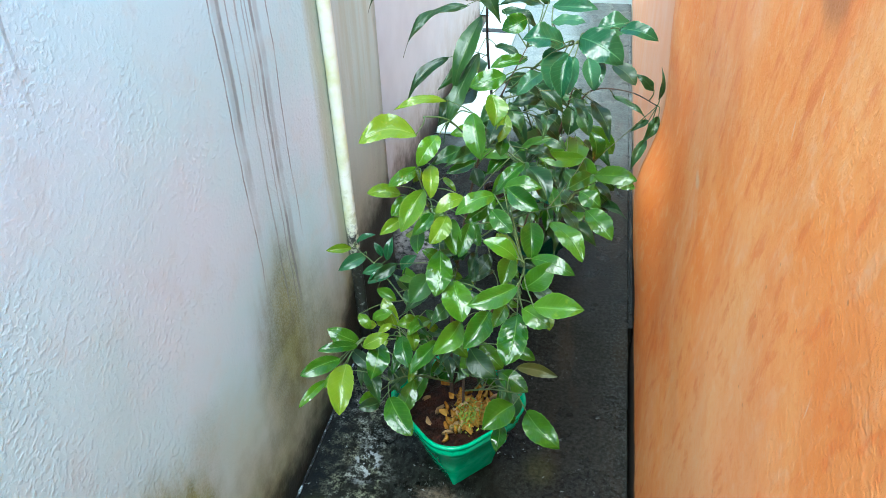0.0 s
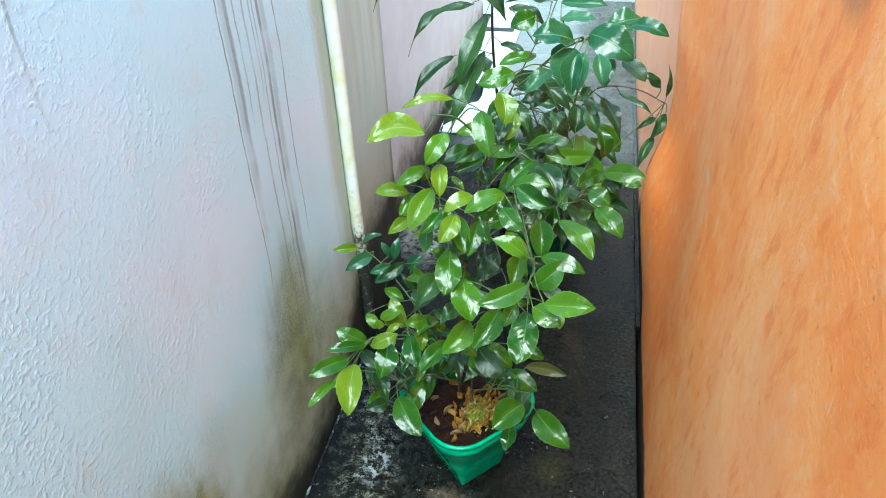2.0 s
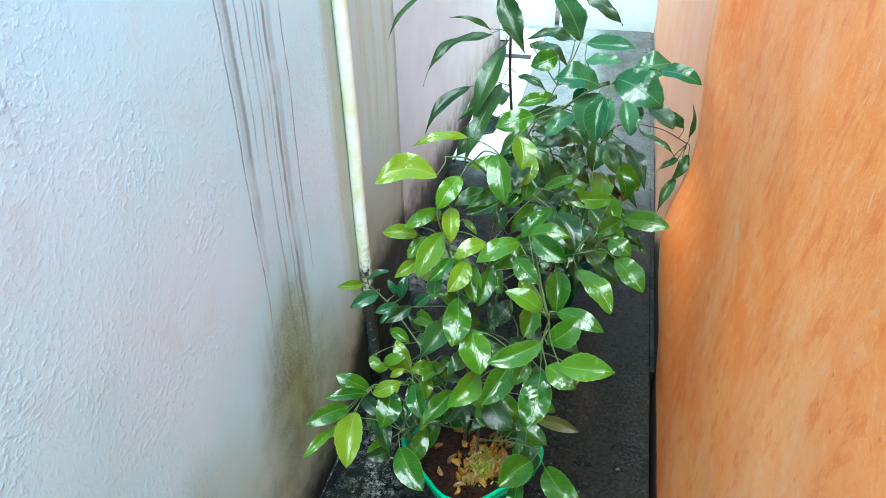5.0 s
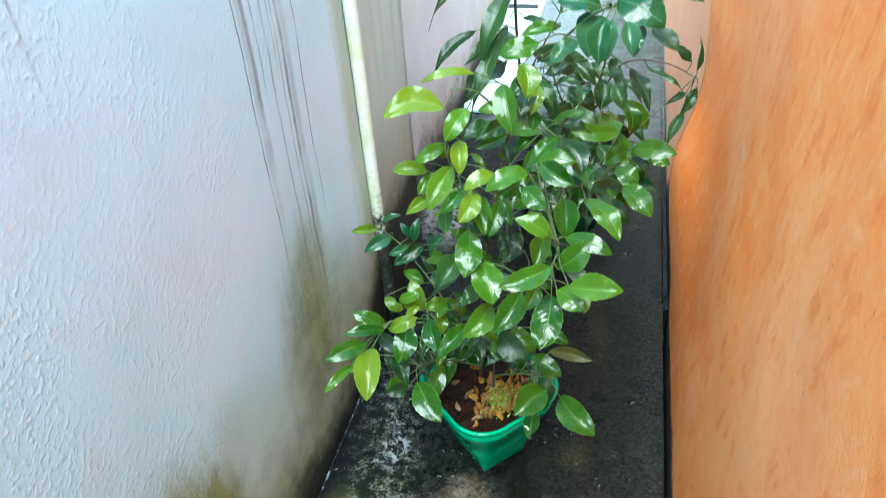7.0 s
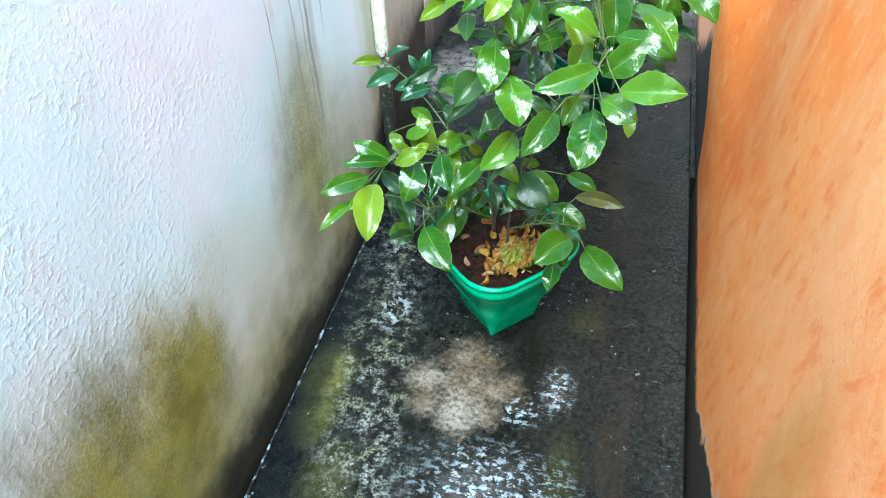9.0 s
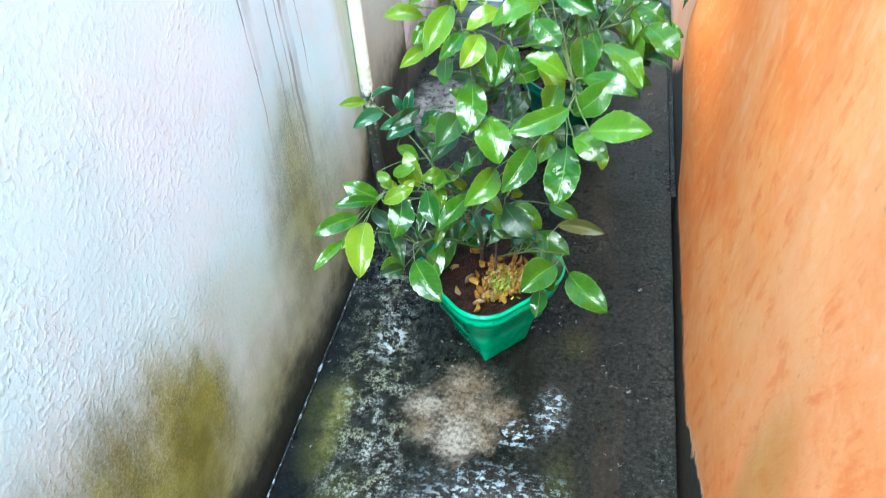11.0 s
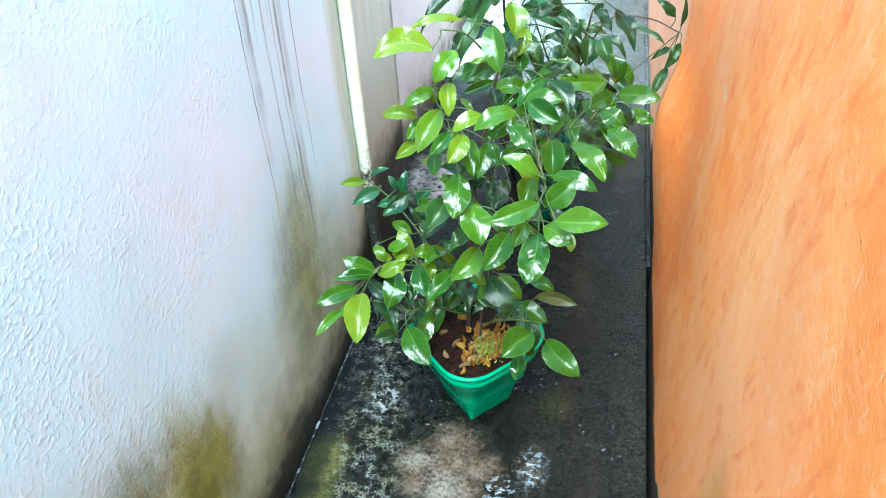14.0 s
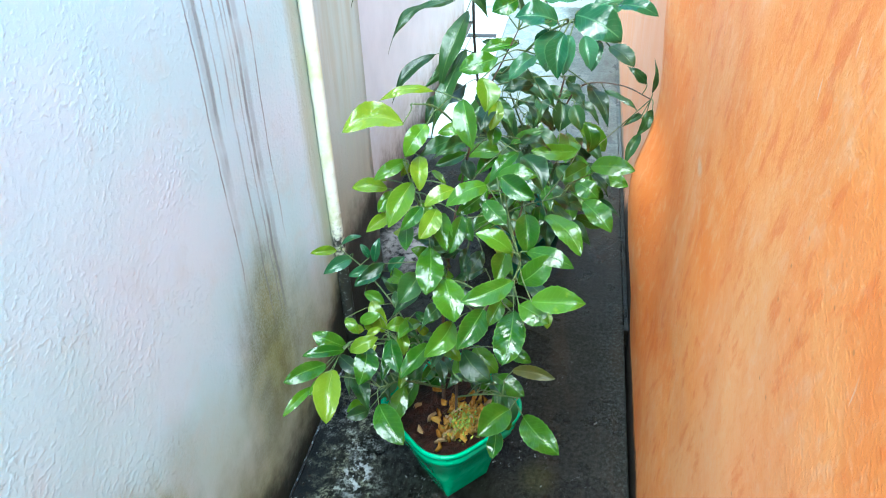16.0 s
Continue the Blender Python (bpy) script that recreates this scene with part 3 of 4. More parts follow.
def wall_sheet(name, x, thick, y0, y1, z0, z1, step, amount, material, label, seed, belly=None):
    """A plastered wall whose face at x has an uneven, hand-laid surface; thick is signed, away from the passage. belly(y, z): how far it swells."""
    bm = bmesh.new()
    ny, nz = round((y1 - y0) / step), round((z1 - z0) / step)
    g = []
    for j in range(nz + 1):
        z = z0 + (z1 - z0) * j / nz
        row = []
        for i in range(ny + 1):
            y = y0 + (y1 - y0) * i / ny
            o = noise.fractal(Vector((seed, y * 2.3, z * 1.7)), 1.0, 2.0, 3) * amount
            swell = belly(y, z) if belly else 0.0
            row.append(bm.verts.new((x + min(max(o, -1.6 * amount), 1.2 * amount) - swell, y, z)))
        g.append(row)
    for j in range(nz):
        for i in range(ny):
            bm.faces.new((g[j][i], g[j][i + 1], g[j + 1][i + 1], g[j + 1][i]))
    back = [bm.verts.new((x + thick, y, z)) for y, z in ((y0, z0), (y1, z0), (y1, z1), (y0, z1))]
    bm.faces.new(back)
    bm.faces.new([*g[0], back[1], back[0]])
    bm.faces.new([*g[-1][::-1], back[3], back[2]])
    bm.faces.new([*[r[0] for r in g[::-1]], back[0], back[3]])
    bm.faces.new([*[r[-1] for r in g], back[2], back[1]])
    ob = new(name, mesh_of(name, bm, material))
    return tagged(ob, label, "wall", kind="structure")


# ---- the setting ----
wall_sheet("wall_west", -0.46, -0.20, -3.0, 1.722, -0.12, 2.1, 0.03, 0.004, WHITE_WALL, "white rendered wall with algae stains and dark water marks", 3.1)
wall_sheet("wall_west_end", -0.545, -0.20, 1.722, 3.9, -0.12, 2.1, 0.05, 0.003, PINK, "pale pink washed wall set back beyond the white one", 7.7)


def smooth(v, lo, hi):
    t = min(max((v - lo) / (hi - lo), 0.0), 1.0)
    return t * t * (3 - 2 * t)


def east_belly(y, z):
    """The orange wall swells towards its far end, most at knee height."""
    knee = math.exp(-((z - 0.47) / (0.14 if z > 0.47 else 0.27)) ** 2)
    return smooth(y, 1.15, 1.47) * (0.050 * knee + 0.024 * smooth(z, 0.55, 0.9))


wall_sheet("wall_east", 0.278, 0.16, -3.0, 1.50, -0.12, 1.5, 0.025, 0.006, ORANGE, "orange limewashed wall with brush marks and a near-black foot", 11.9, east_belly)
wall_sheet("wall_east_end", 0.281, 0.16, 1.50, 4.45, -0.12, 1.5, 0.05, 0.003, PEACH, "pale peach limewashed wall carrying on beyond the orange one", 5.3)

bm = bmesh.new()
box(bm, -60, 60, -60, 60, -0.5, -0.13)
tagged(new("ground", mesh_of("ground", bm, EARTH, smooth=False)), "dark bare earth round the walls", "ground", kind="structure")


def slab():
    bm = bmesh.new()
    box(bm, -0.450, 0.2655, -3.0, 4.4, -0.1, 0.0, 0.004)
    bm2 = bmesh.new()
    box(bm2, -0.52, -0.4505, 1.73, 4.4, -0.1, -0.003)
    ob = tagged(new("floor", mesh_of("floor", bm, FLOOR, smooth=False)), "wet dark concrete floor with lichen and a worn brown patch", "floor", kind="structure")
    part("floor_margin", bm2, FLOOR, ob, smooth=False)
    bm3 = bmesh.new()
    box(bm3, 0.266, 0.278, 1.52, 4.4, -0.1, -0.003)
    part("floor_margin", bm3, FLOOR, ob, smooth=False)
    return ob


floor = slab()
# chipped lip along the slab's edge
bm = bmesh.new()
tube(bm, [(-0.4515 + 0.0015 * noise.noise(Vector((0, k * 0.9, 2))), -0.6 + k * 0.02, 0.0008) for k in range(96)], 0.0026, 0.0022, 6, 1.3)
part("slab_edge", bm, EDGE, floor, "chipped pale concrete edge")

# bright white end of the passage
bm = bmesh.new()
box(bm, -0.80, 0.60, 4.46, 4.62, -0.12, 2.3, 0.004)
end = tagged(new("wall_north", mesh_of("wall_north", bm, WHITE, smooth=False)), "white painted wall closing the passage", "wall", kind="structure")
bm = bmesh.new()
box(bm, -0.30, -0.275, 4.435, 4.458, 0.0, 2.3, 0.003)
part("trim", bm, PINK, end)
bm = bmesh.new()
box(bm, -0.52, -0.33, 2.60, 4.3, 0.001, 0.012, 0.003)
strip = tagged(new("white_slab", mesh_of("white_slab", bm, WHITE, smooth=False)), "white painted strip of paving at the far end", "paving", kind="structure")
bm = bmesh.new()
box(bm, -0.515, -0.36, 3.79, 3.84, 0.0125, 0.016)
part("joint", bm, JOINT, strip, smooth=False)


# ---- the pipe ----
def drain_pipe():
    top = tagged(new("pvc_pipe"), "white PVC pipe with green grime fixed to the wall", "pipe")
    top.location = (-0.4425, 1.338, 0)
    bm = bmesh.new()
    tube(bm, [(-0.4445, 1.340 - 0.0012 * k + 0.002 * math.sin(k), 0.0 + 0.1 * k) for k in range(22)], 0.0145, 0.0145, 16)
    part("pipe", bm, PVC, top)
    for z in (1.75,):
        bm = bmesh.new()
        tube(bm, [(-0.4425, 1.319, z), (-0.4425, 1.319, z + 0.018)], 0.0175, 0.0175, 16)
        part("clamp", bm, PVC, top)
    return top


drain_pipe()


# ---- pots ----
def square_ring(bm, half, z, corner, n=9):
    pts = []
    for k in range(4):
        a0 = math.pi / 2 * k
        cx, cy = (half - corner) * (1 if k in (0, 3) else -1), (half - corner) * (1 if k in (0, 1) else -1)
        for i in range(n):
            a = a0 + math.pi / 2 * i / (n - 1)
            pts.append(bm.verts.new((cx + corner * math.cos(a), cy + corner * math.sin(a), z)))
    return pts


def lofted(rings_spec):
    bm = bmesh.new()
    rings = [square_ring(bm, h, z, c) for h, z, c in rings_spec]
    for a, b in zip(rings, rings[1:]):
        for k in range(len(a)):
            bm.faces.new((a[k], a[(k + 1) % len(a)], b[(k + 1) % len(a)], b[k]))
    bm.faces.new(rings[0][::-1])
    return bm, rings


def pot(plant, m, side, high, material, label):
    """A square tapered pot with a banded rim and the soil in it."""
    h = side / 2
    bm, _ = lofted([(h * 0.43, 0.0, h * 0.02), (h * 0.445, 0.004, h * 0.05), (h * 0.62, high * 0.40, h * 0.24), (h * 0.87, high * 0.80, h * 0.48),
                    (h * 0.88, high * 0.815, h * 0.48), (h * 0.84, high * 0.815, h * 0.46), (h * 0.70, high * 0.45, h * 0.25)])
    body = part("pot", bm, material, plant, label)
    body.matrix_basis = m
    bm, rings = lofted([(h * 0.88, high * 0.80, h * 0.49), (h * 0.93, high * 0.805, h * 0.52), (h * 0.95, high * 0.885, h * 0.55), (h * 0.93, high * 0.893, h * 0.54),
                        (h * 0.96, high * 0.94, h * 0.56), (h * 0.995, high * 0.950, h * 0.58), (h * 1.01, high * 0.985, h * 0.59), (h * 0.995, high, h * 0.58),
                        (h * 0.95, high * 0.99, h * 0.55), (h * 0.89, high * 0.85, h * 0.51)])
    bmesh.ops.delete(bm, geom=[f for f in bm.faces if len(f.verts) > 4], context='FACES_ONLY')
    part("rim", bm, material, body)
    bm = bmesh.new()
    n, s = 22, h * 0.885
    g = []
    for i in range(n + 1):
        row = []
        for j in range(n + 1):
            u, v = 2 * i / n - 1, 2 * j / n - 1
            k = 1 - 0.20 * (u * v) ** 2
            z = high * 0.87 + 0.010 * noise.fractal(Vector((u * 3, v * 3, high * 9)), 1, 2, 4)
            row.append(bm.verts.new((u * s * k, v * s * k, z)))
        g.append(row)
    for i in range(n):
        for j in range(n):
            bm.faces.new((g[i][j], g[i + 1][j], g[i + 1][j + 1], g[i][j + 1]))
    soil = part("soil", bm, SOIL, plant, "wet red-brown potting soil")
    soil.matrix_basis = m
    return body


class Plant:
    def __init__(self, name, label, at):
        self.ob = tagged(new(name), label, "potted plant", "row of potted plants")
        self.ob.location = (*at, 0)
        self.nodes = []

    def branch(self, pts, r0, r1, name="branch", material=None, label=""):
        line = spline(pts)
        bm = bmesh.new()
        tube(bm, line, r0, r1, 7, 0.25)
        part(name, bm, material or TWIG, self.ob, label)
        self.nodes += line[2:]


def leaf(plant, base, tip, width, material, sag=None):
    """One leaf: a folded, arched blade from base to tip, with the stalk that joins it to the nearest branch."""
    base, tip = Vector(base), Vector(tip)
    along = tip - base
    size = along.length * 1.01
    width *= 0.92
    along.normalize()
    rnd = random.Random(round(base.x * 1e4) * 7 + round(base.z * 1e4) * 13)
    face = Vector((0.12 + rnd.uniform(-0.35, 0.35), -0.62 + rnd.uniform(-0.2, 0.2), 0.72 + rnd.uniform(-0.2, 0.2)))
    up = (face - along * face.dot(along)).normalized()
    side = along.cross(up)
    slim = material is DARK and size > 1.9 * width
    if slim:
        width *= 0.86
    bm = bmesh.new()
    uv = bm.loops.layers.uv.new("UVMap")
    rows, cols = 17, 7
    fold, arch, wave = rnd.uniform(0.12, 0.75), rnd.uniform(0.02, 0.17), rnd.uniform(0.03, 0.09)
    phase, bend = rnd.uniform(0, 6), rnd.uniform(-0.05, 0.05)
    if sag is not None:
        bend = sag
    twist, curl, lop = rnd.uniform(-0.55, 0.55), rnd.uniform(-0.02, 0.16), rnd.uniform(-0.14, 0.14)
    blunt = rnd.uniform(0.56, 0.78)
    if slim:
        wave *= 2.2
        curl += 0.18
    grid = []
    for i in range(rows):
        t = i / (rows - 1)
        shape = math.sin(math.pi * t ** (0.80 if slim else 1.0)) ** (0.9 if slim else blunt) if 0 < t < 1 else 0.02
        if slim and t > 0.62:
            shape *= 1 - 0.55 * (t - 0.62) / 0.38
        elif t > 0.88:
            shape *= 1 - 0.12 * (t - 0.88) / 0.12
        row = []
        for j in range(cols):
            v = j / (cols - 1) * 2 - 1
            half = width / 2 * shape * (1 + lop * (1 if v > 0 else -1)) * (1 + (0.025 if i % 2 else -0.025) * abs(v))
            turn = twist * (t - 0.35)
            across = side * math.cos(turn) + up * math.sin(turn)
            lift = fold * abs(v) * half + wave * width * math.sin(phase + 13 * t + 2 * v) * abs(v)
            drop = arch * size * (4 * t * (1 - t) - 0.35) - 0.02 * size * v * v - curl * size * max(0, t - 0.6) ** 2 * 4
            p = base + along * (t * size) + across * (v * half) + side * (bend * size * math.sin(math.pi * t)) + up * (lift + drop)
            row.append((bm.verts.new(p), t, (v + 1) / 2))
        grid.append(row)
    for i in range(rows - 1):
        for j in range(cols - 1):
            c = (grid[i][j], grid[i][j + 1], grid[i + 1][j + 1], grid[i + 1][j])
            f = bm.faces.new([q[0] for q in c])
            for loop, q in zip(f.loops, c):
                loop[uv].uv = (q[1], q[2])
    ob = part("leaf", bm, material, plant.ob)
    if plant.nodes:
        node = min(plant.nodes, key=lambda q: (q - base).length + 0.5 * max(0, q.z - base.z))
        mid = (base + node) / 2 + Vector((0, 0, 0.005)) - along * 0.06 * size
        bm = bmesh.new()
        tube(bm, spline([node, mid, base + along * 0.03 * size], 4), 0.0013, 0.0009, 5)
        part("stalk", bm, TWIG, ob)
    return ob


# ---- the leafy shrub in the green pot ----
p1 = Plant("potted_shrub", "leafy wet green shrub in a square green plastic pot", (-0.118, 0.990))
pot(p1.ob, pose(-0.116, 0.993, 0.0, 0, 0, 46), 0.248, 0.214, POT, "square green plastic pot with rounded corners")
p1.branch([(-0.135, 1.012, 0.165), (-0.130, 1.012, 0.40), (-0.105, 1.002, 0.62), (-0.06, 1.012, 0.84), (0.0, 1.022, 0.98)], 0.0042, 0.0009, "stem", BARK, "brown woody stem")
p1.branch([(-0.105, 0.982, 0.165), (-0.09, 0.972, 0.35), (-0.02, 0.952, 0.55), (0.02, 0.952, 0.72)], 0.003, 0.0016, "stem", BARK)
p1.branch([(-0.13, 1.002, 0.27), (-0.20, 0.932, 0.42), (-0.265, 0.862, 0.475)], 0.0021, 0.0011)
p1.branch([(-0.13, 1.012, 0.24), (-0.23, 1.062, 0.38), (-0.32, 1.142, 0.42), (-0.385, 1.192, 0.43)], 0.0021, 0.0011)
p1.branch([(-0.11, 1.002, 0.55), (-0.14, 0.952, 0.68), (-0.165, 0.932, 0.80)], 0.0021, 0.0011)
p1.branch([(-0.085, 0.967, 0.40), (-0.04, 0.882, 0.56), (0.015, 0.812, 0.66), (0.03, 0.802, 0.72)], 0.0021, 0.0011)
p1.branch([(-0.10, 1.002, 0.60), (-0.01, 0.992, 0.68), (0.08, 0.992, 0.72)], 0.0021, 0.0011)
p1.branch([(-0.02, 1.002, 0.92), (0.05, 0.962, 1.0), (0.12, 0.942, 1.03)], 0.002, 0.0012)
p1.branch([(-0.065, 1.002, 0.80), (-0.11, 0.952, 0.88), (-0.145, 0.922, 0.90)], 0.0021, 0.0011)
p1.branch([(-0.10, 0.982, 0.24), (-0.03, 0.912, 0.33), (0.03, 0.872, 0.37)], 0.0021, 0.0011)
p1.branch([(-0.13, 1.002, 0.24), (-0.19, 0.922, 0.33), (-0.22, 0.862, 0.37)], 0.0021, 0.0011)

# ---- the second shrub, behind ----
p2 = Plant("potted_shrub", "dark-leaved shrub in a green plastic pot behind the first", (-0.03, 1.75))
pot(p2.ob, pose(-0.03, 1.75, 0.0, 0, 0, 46), 0.212, 0.205, POT_DARK, "dark green plastic pot")
p2.branch([(-0.02, 1.75, 0.165), (0.0, 1.72, 0.36), (0.04, 1.68, 0.55), (0.06, 1.66, 0.66)], 0.006, 0.002, "stem", BARK)
p2.branch([(0.04, 1.69, 0.50), (0.081, 1.64, 0.622), (0.123, 1.63, 0.656), (0.197, 1.61, 0.659), (0.258, 1.58, 0.642)], 0.0026, 0.0013, material=BARK)
p2.branch([(0.0, 1.72, 0.38), (-0.05, 1.66, 0.55), (-0.08, 1.62, 0.66)], 0.0026, 0.0013)

# ---- the slim sapling with long leaves ----
p3 = Plant("potted_sapling", "slim sapling with long drooping dark green leaves", (-0.13, 1.93))
pot(p3.ob, pose(-0.13, 1.93, 0.0, 0, 0, 20), 0.15, 0.16, BAG, "black plastic nursery pot")
p3.branch([(-0.135, 1.925, 0.13), (-0.17, 1.90, 0.40), (-0.19, 1.86, 0.68), (-0.185, 1.84, 0.98)], 0.0048, 0.0032, "stem", DARK_BARK, "thin dark stem")

# ---- leaves ----
leaf(p1, (-0.153, 0.907, 0.875), (-0.230, 0.859, 0.883), 0.044, YOUNG, 0.16)
leaf(p1, (-0.123, 0.929, 0.867), (-0.149, 0.884, 0.835), 0.033, GREEN)
leaf(p1, (-0.072, 0.938, 0.905), (-0.051, 0.888, 0.852), 0.038, GREEN)
leaf(p1, (-0.038, 0.905, 0.952), (-0.027, 0.874, 0.917), 0.039, YOUNG)
leaf(p1, (-0.021, 0.958, 0.896), (-0.028, 0.926, 0.864), 0.025, YOUNG)
leaf(p1, (-0.020, 0.938, 0.968), (-0.070, 0.911, 0.960), 0.035, GREEN)
leaf(p1, (0.001, 1.035, 0.956), (-0.054, 1.009, 0.953), 0.026, GREEN)
leaf(p1, (-0.002, 1.035, 1.021), (-0.037, 1.014, 1.009), 0.034, GREEN)
leaf(p1, (0.064, 0.915, 1.028), (0.007, 0.899, 1.040), 0.044, SKY_TINTED)
leaf(p1, (0.063, 0.920, 1.015), (0.049, 0.884, 0.973), 0.047, SKY_TINTED)
leaf(p1, (0.070, 0.891, 1.022), (0.065, 0.853, 0.977), 0.032, SKY_TINTED)
leaf(p1, (0.096, 0.888, 1.020), (0.107, 0.860, 0.988), 0.026, SKY_TINTED)
leaf(p1, (0.081, 0.920, 1.037), (0.141, 0.889, 1.018), 0.054, SKY_TINTED)
leaf(p1, (0.150, 0.961, 1.046), (0.104, 0.945, 1.039), 0.040, SKY_TINTED)
leaf(p1, (0.132, 0.922, 1.050), (0.184, 0.898, 1.047), 0.026, SKY_TINTED)
leaf(p1, (0.036, 0.999, 1.053), (0.101, 0.981, 1.058), 0.025, SKY_TINTED)
leaf(p1, (0.039, 0.952, 1.046), (0.087, 0.940, 1.052), 0.024, SKY_TINTED)
leaf(p1, (0.029, 1.049, 1.039), (-0.010, 1.043, 1.107), 0.046, SKY_TINTED)
leaf(p1, (0.016, 1.143, 1.008), (-0.055, 1.118, 1.022), 0.029, DARK)
leaf(p1, (-0.062, 1.182, 0.986), (0.010, 1.156, 0.962), 0.031, DARK)
leaf(p3, (-0.386, 1.686, 0.911), (-0.445, 1.601, 0.841), 0.018, DARK)
leaf(p3, (-0.230, 1.802, 0.796), (-0.387, 1.680, 0.715), 0.040, DARK, 0.14)
leaf(p3, (-0.198, 1.800, 0.770), (-0.264, 1.662, 0.610), 0.068, DARK)
leaf(p3, (-0.199, 1.771, 0.681), (-0.281, 1.605, 0.511), 0.057, DARK)
leaf(p3, (-0.284, 1.788, 0.656), (-0.381, 1.680, 0.569), 0.042, DARK, 0.10)
leaf(p3, (-0.209, 1.778, 0.903), (-0.137, 1.709, 0.785), 0.071, DARK)
leaf(p3, (-0.237, 1.839, 0.792), (-0.331, 1.805, 0.835), 0.019, DARK)
leaf(p3, (-0.155, 1.764, 0.704), (-0.074, 1.738, 0.678), 0.030, DARK)
leaf(p3, (-0.009, 1.751, 0.932), (0.088, 1.702, 0.871), 0.052, DARK)
leaf(p3, (-0.198, 1.775, 0.912), (-0.115, 1.772, 0.968), 0.060, DARK)
leaf(p2, (-0.109, 1.564, 0.696), (0.061, 1.504, 0.664), 0.064, DARK)
leaf(p1, (-0.147, 1.112, 0.843), (-0.232, 1.062, 0.846), 0.020, YOUNG)
leaf(p2, (-0.084, 1.573, 0.632), (-0.032, 1.491, 0.544), 0.045, DARK)
leaf(p2, (0.056, 1.628, 0.607), (0.057, 1.578, 0.554), 0.062, DARK)
leaf(p2, (0.088, 1.657, 0.596), (0.152, 1.614, 0.564), 0.036, DARK)
leaf(p2, (0.155, 1.654, 0.631), (0.246, 1.599, 0.602), 0.022, DARK)
leaf(p2, (0.248, 1.593, 0.674), (0.203, 1.596, 0.714), 0.031, DARK)
leaf(p2, (0.262, 1.584, 0.653), (0.262, 1.592, 0.729), 0.017, DARK)
leaf(p2, (0.242, 1.546, 0.621), (0.198, 1.521, 0.601), 0.020, DARK)
leaf(p2, (0.262, 1.541, 0.634), (0.232, 1.496, 0.588), 0.034, DARK)
leaf(p2, (0.239, 1.520, 0.585), (0.208, 1.466, 0.530), 0.031, DARK)
leaf(p2, (0.123, 1.213, 0.685), (0.113, 1.226, 0.740), 0.036, GREEN)
leaf(p1, (0.105, 1.220, 0.686), (0.016, 1.194, 0.695), 0.036, GREEN)
leaf(p1, (0.122, 1.072, 0.734), (0.193, 1.047, 0.745), 0.037, GREEN)
leaf(p1, (-0.028, 1.217, 0.694), (0.034, 1.217, 0.728), 0.025, GREEN)
leaf(p1, (-0.166, 0.955, 0.789), (-0.208, 0.915, 0.775), 0.026, GREEN)
leaf(p1, (-0.135, 0.920, 0.818), (-0.129, 0.879, 0.781), 0.030, YOUNG)
leaf(p1, (-0.205, 0.972, 0.741), (-0.241, 0.948, 0.743), 0.009, YOUNG)
leaf(p1, (-0.195, 0.974, 0.721), (-0.215, 0.938, 0.700), 0.025, GREEN)
leaf(p1, (-0.148, 0.916, 0.773), (-0.173, 0.852, 0.731), 0.040, YOUNG)
leaf(p1, (-0.198, 0.960, 0.683), (-0.233, 0.921, 0.671), 0.026, YOUNG)
leaf(p1, (-0.128, 0.887, 0.749), (-0.154, 0.848, 0.729), 0.025, GREEN)
leaf(p1, (-0.102, 0.873, 0.755), (-0.121, 0.829, 0.728), 0.034, YOUNG)
leaf(p1, (-0.077, 0.893, 0.779), (-0.117, 0.860, 0.768), 0.027, YOUNG)
leaf(p1, (-0.102, 0.904, 0.728), (-0.087, 0.857, 0.691), 0.033, GREEN)
leaf(p1, (-0.024, 0.863, 0.808), (-0.078, 0.822, 0.794), 0.034, GREEN)
leaf(p1, (-0.026, 0.893, 0.782), (-0.069, 0.850, 0.761), 0.026, GREEN)
leaf(p1, (-0.069, 0.907, 0.724), (-0.079, 0.856, 0.688), 0.029, GREEN)
leaf(p1, (-0.063, 0.912, 0.717), (-0.050, 0.882, 0.694), 0.024, GREEN)
leaf(p1, (-0.026, 0.838, 0.795), (0.008, 0.812, 0.776), 0.032, GREEN)
leaf(p1, (0.013, 0.927, 0.830), (-0.024, 0.885, 0.802), 0.026, GREEN)
leaf(p1, (-0.013, 0.860, 0.822), (0.045, 0.852, 0.833), 0.030, GREEN)
leaf(p1, (-0.003, 0.834, 0.837), (0.045, 0.808, 0.821), 0.034, GREEN)
leaf(p1, (0.021, 0.898, 0.839), (0.055, 0.859, 0.808), 0.039, DARK)
leaf(p1, (-0.117, 0.880, 0.680), (-0.113, 0.814, 0.635), 0.048, GREEN)
leaf(p1, (-0.138, 0.983, 0.579), (-0.172, 0.979, 0.602), 0.027, GREEN)
leaf(p1, (-0.140, 0.895, 0.613), (-0.164, 0.845, 0.589), 0.045, DARK)
leaf(p1, (-0.092, 0.860, 0.635), (-0.066, 0.803, 0.598), 0.054, GREEN)
leaf(p1, (-0.097, 0.890, 0.565), (-0.131, 0.838, 0.545), 0.036, DARK)
leaf(p1, (-0.082, 0.869, 0.538), (-0.117, 0.806, 0.513), 0.044, GREEN)
leaf(p1, (-0.022, 0.807, 0.623), (-0.052, 0.744, 0.595), 0.043, GREEN)
leaf(p1, (0.027, 0.745, 0.728), (-0.038, 0.701, 0.720), 0.034, GREEN)
leaf(p1, (0.009, 0.768, 0.673), (-0.005, 0.733, 0.655), 0.026, GREEN)
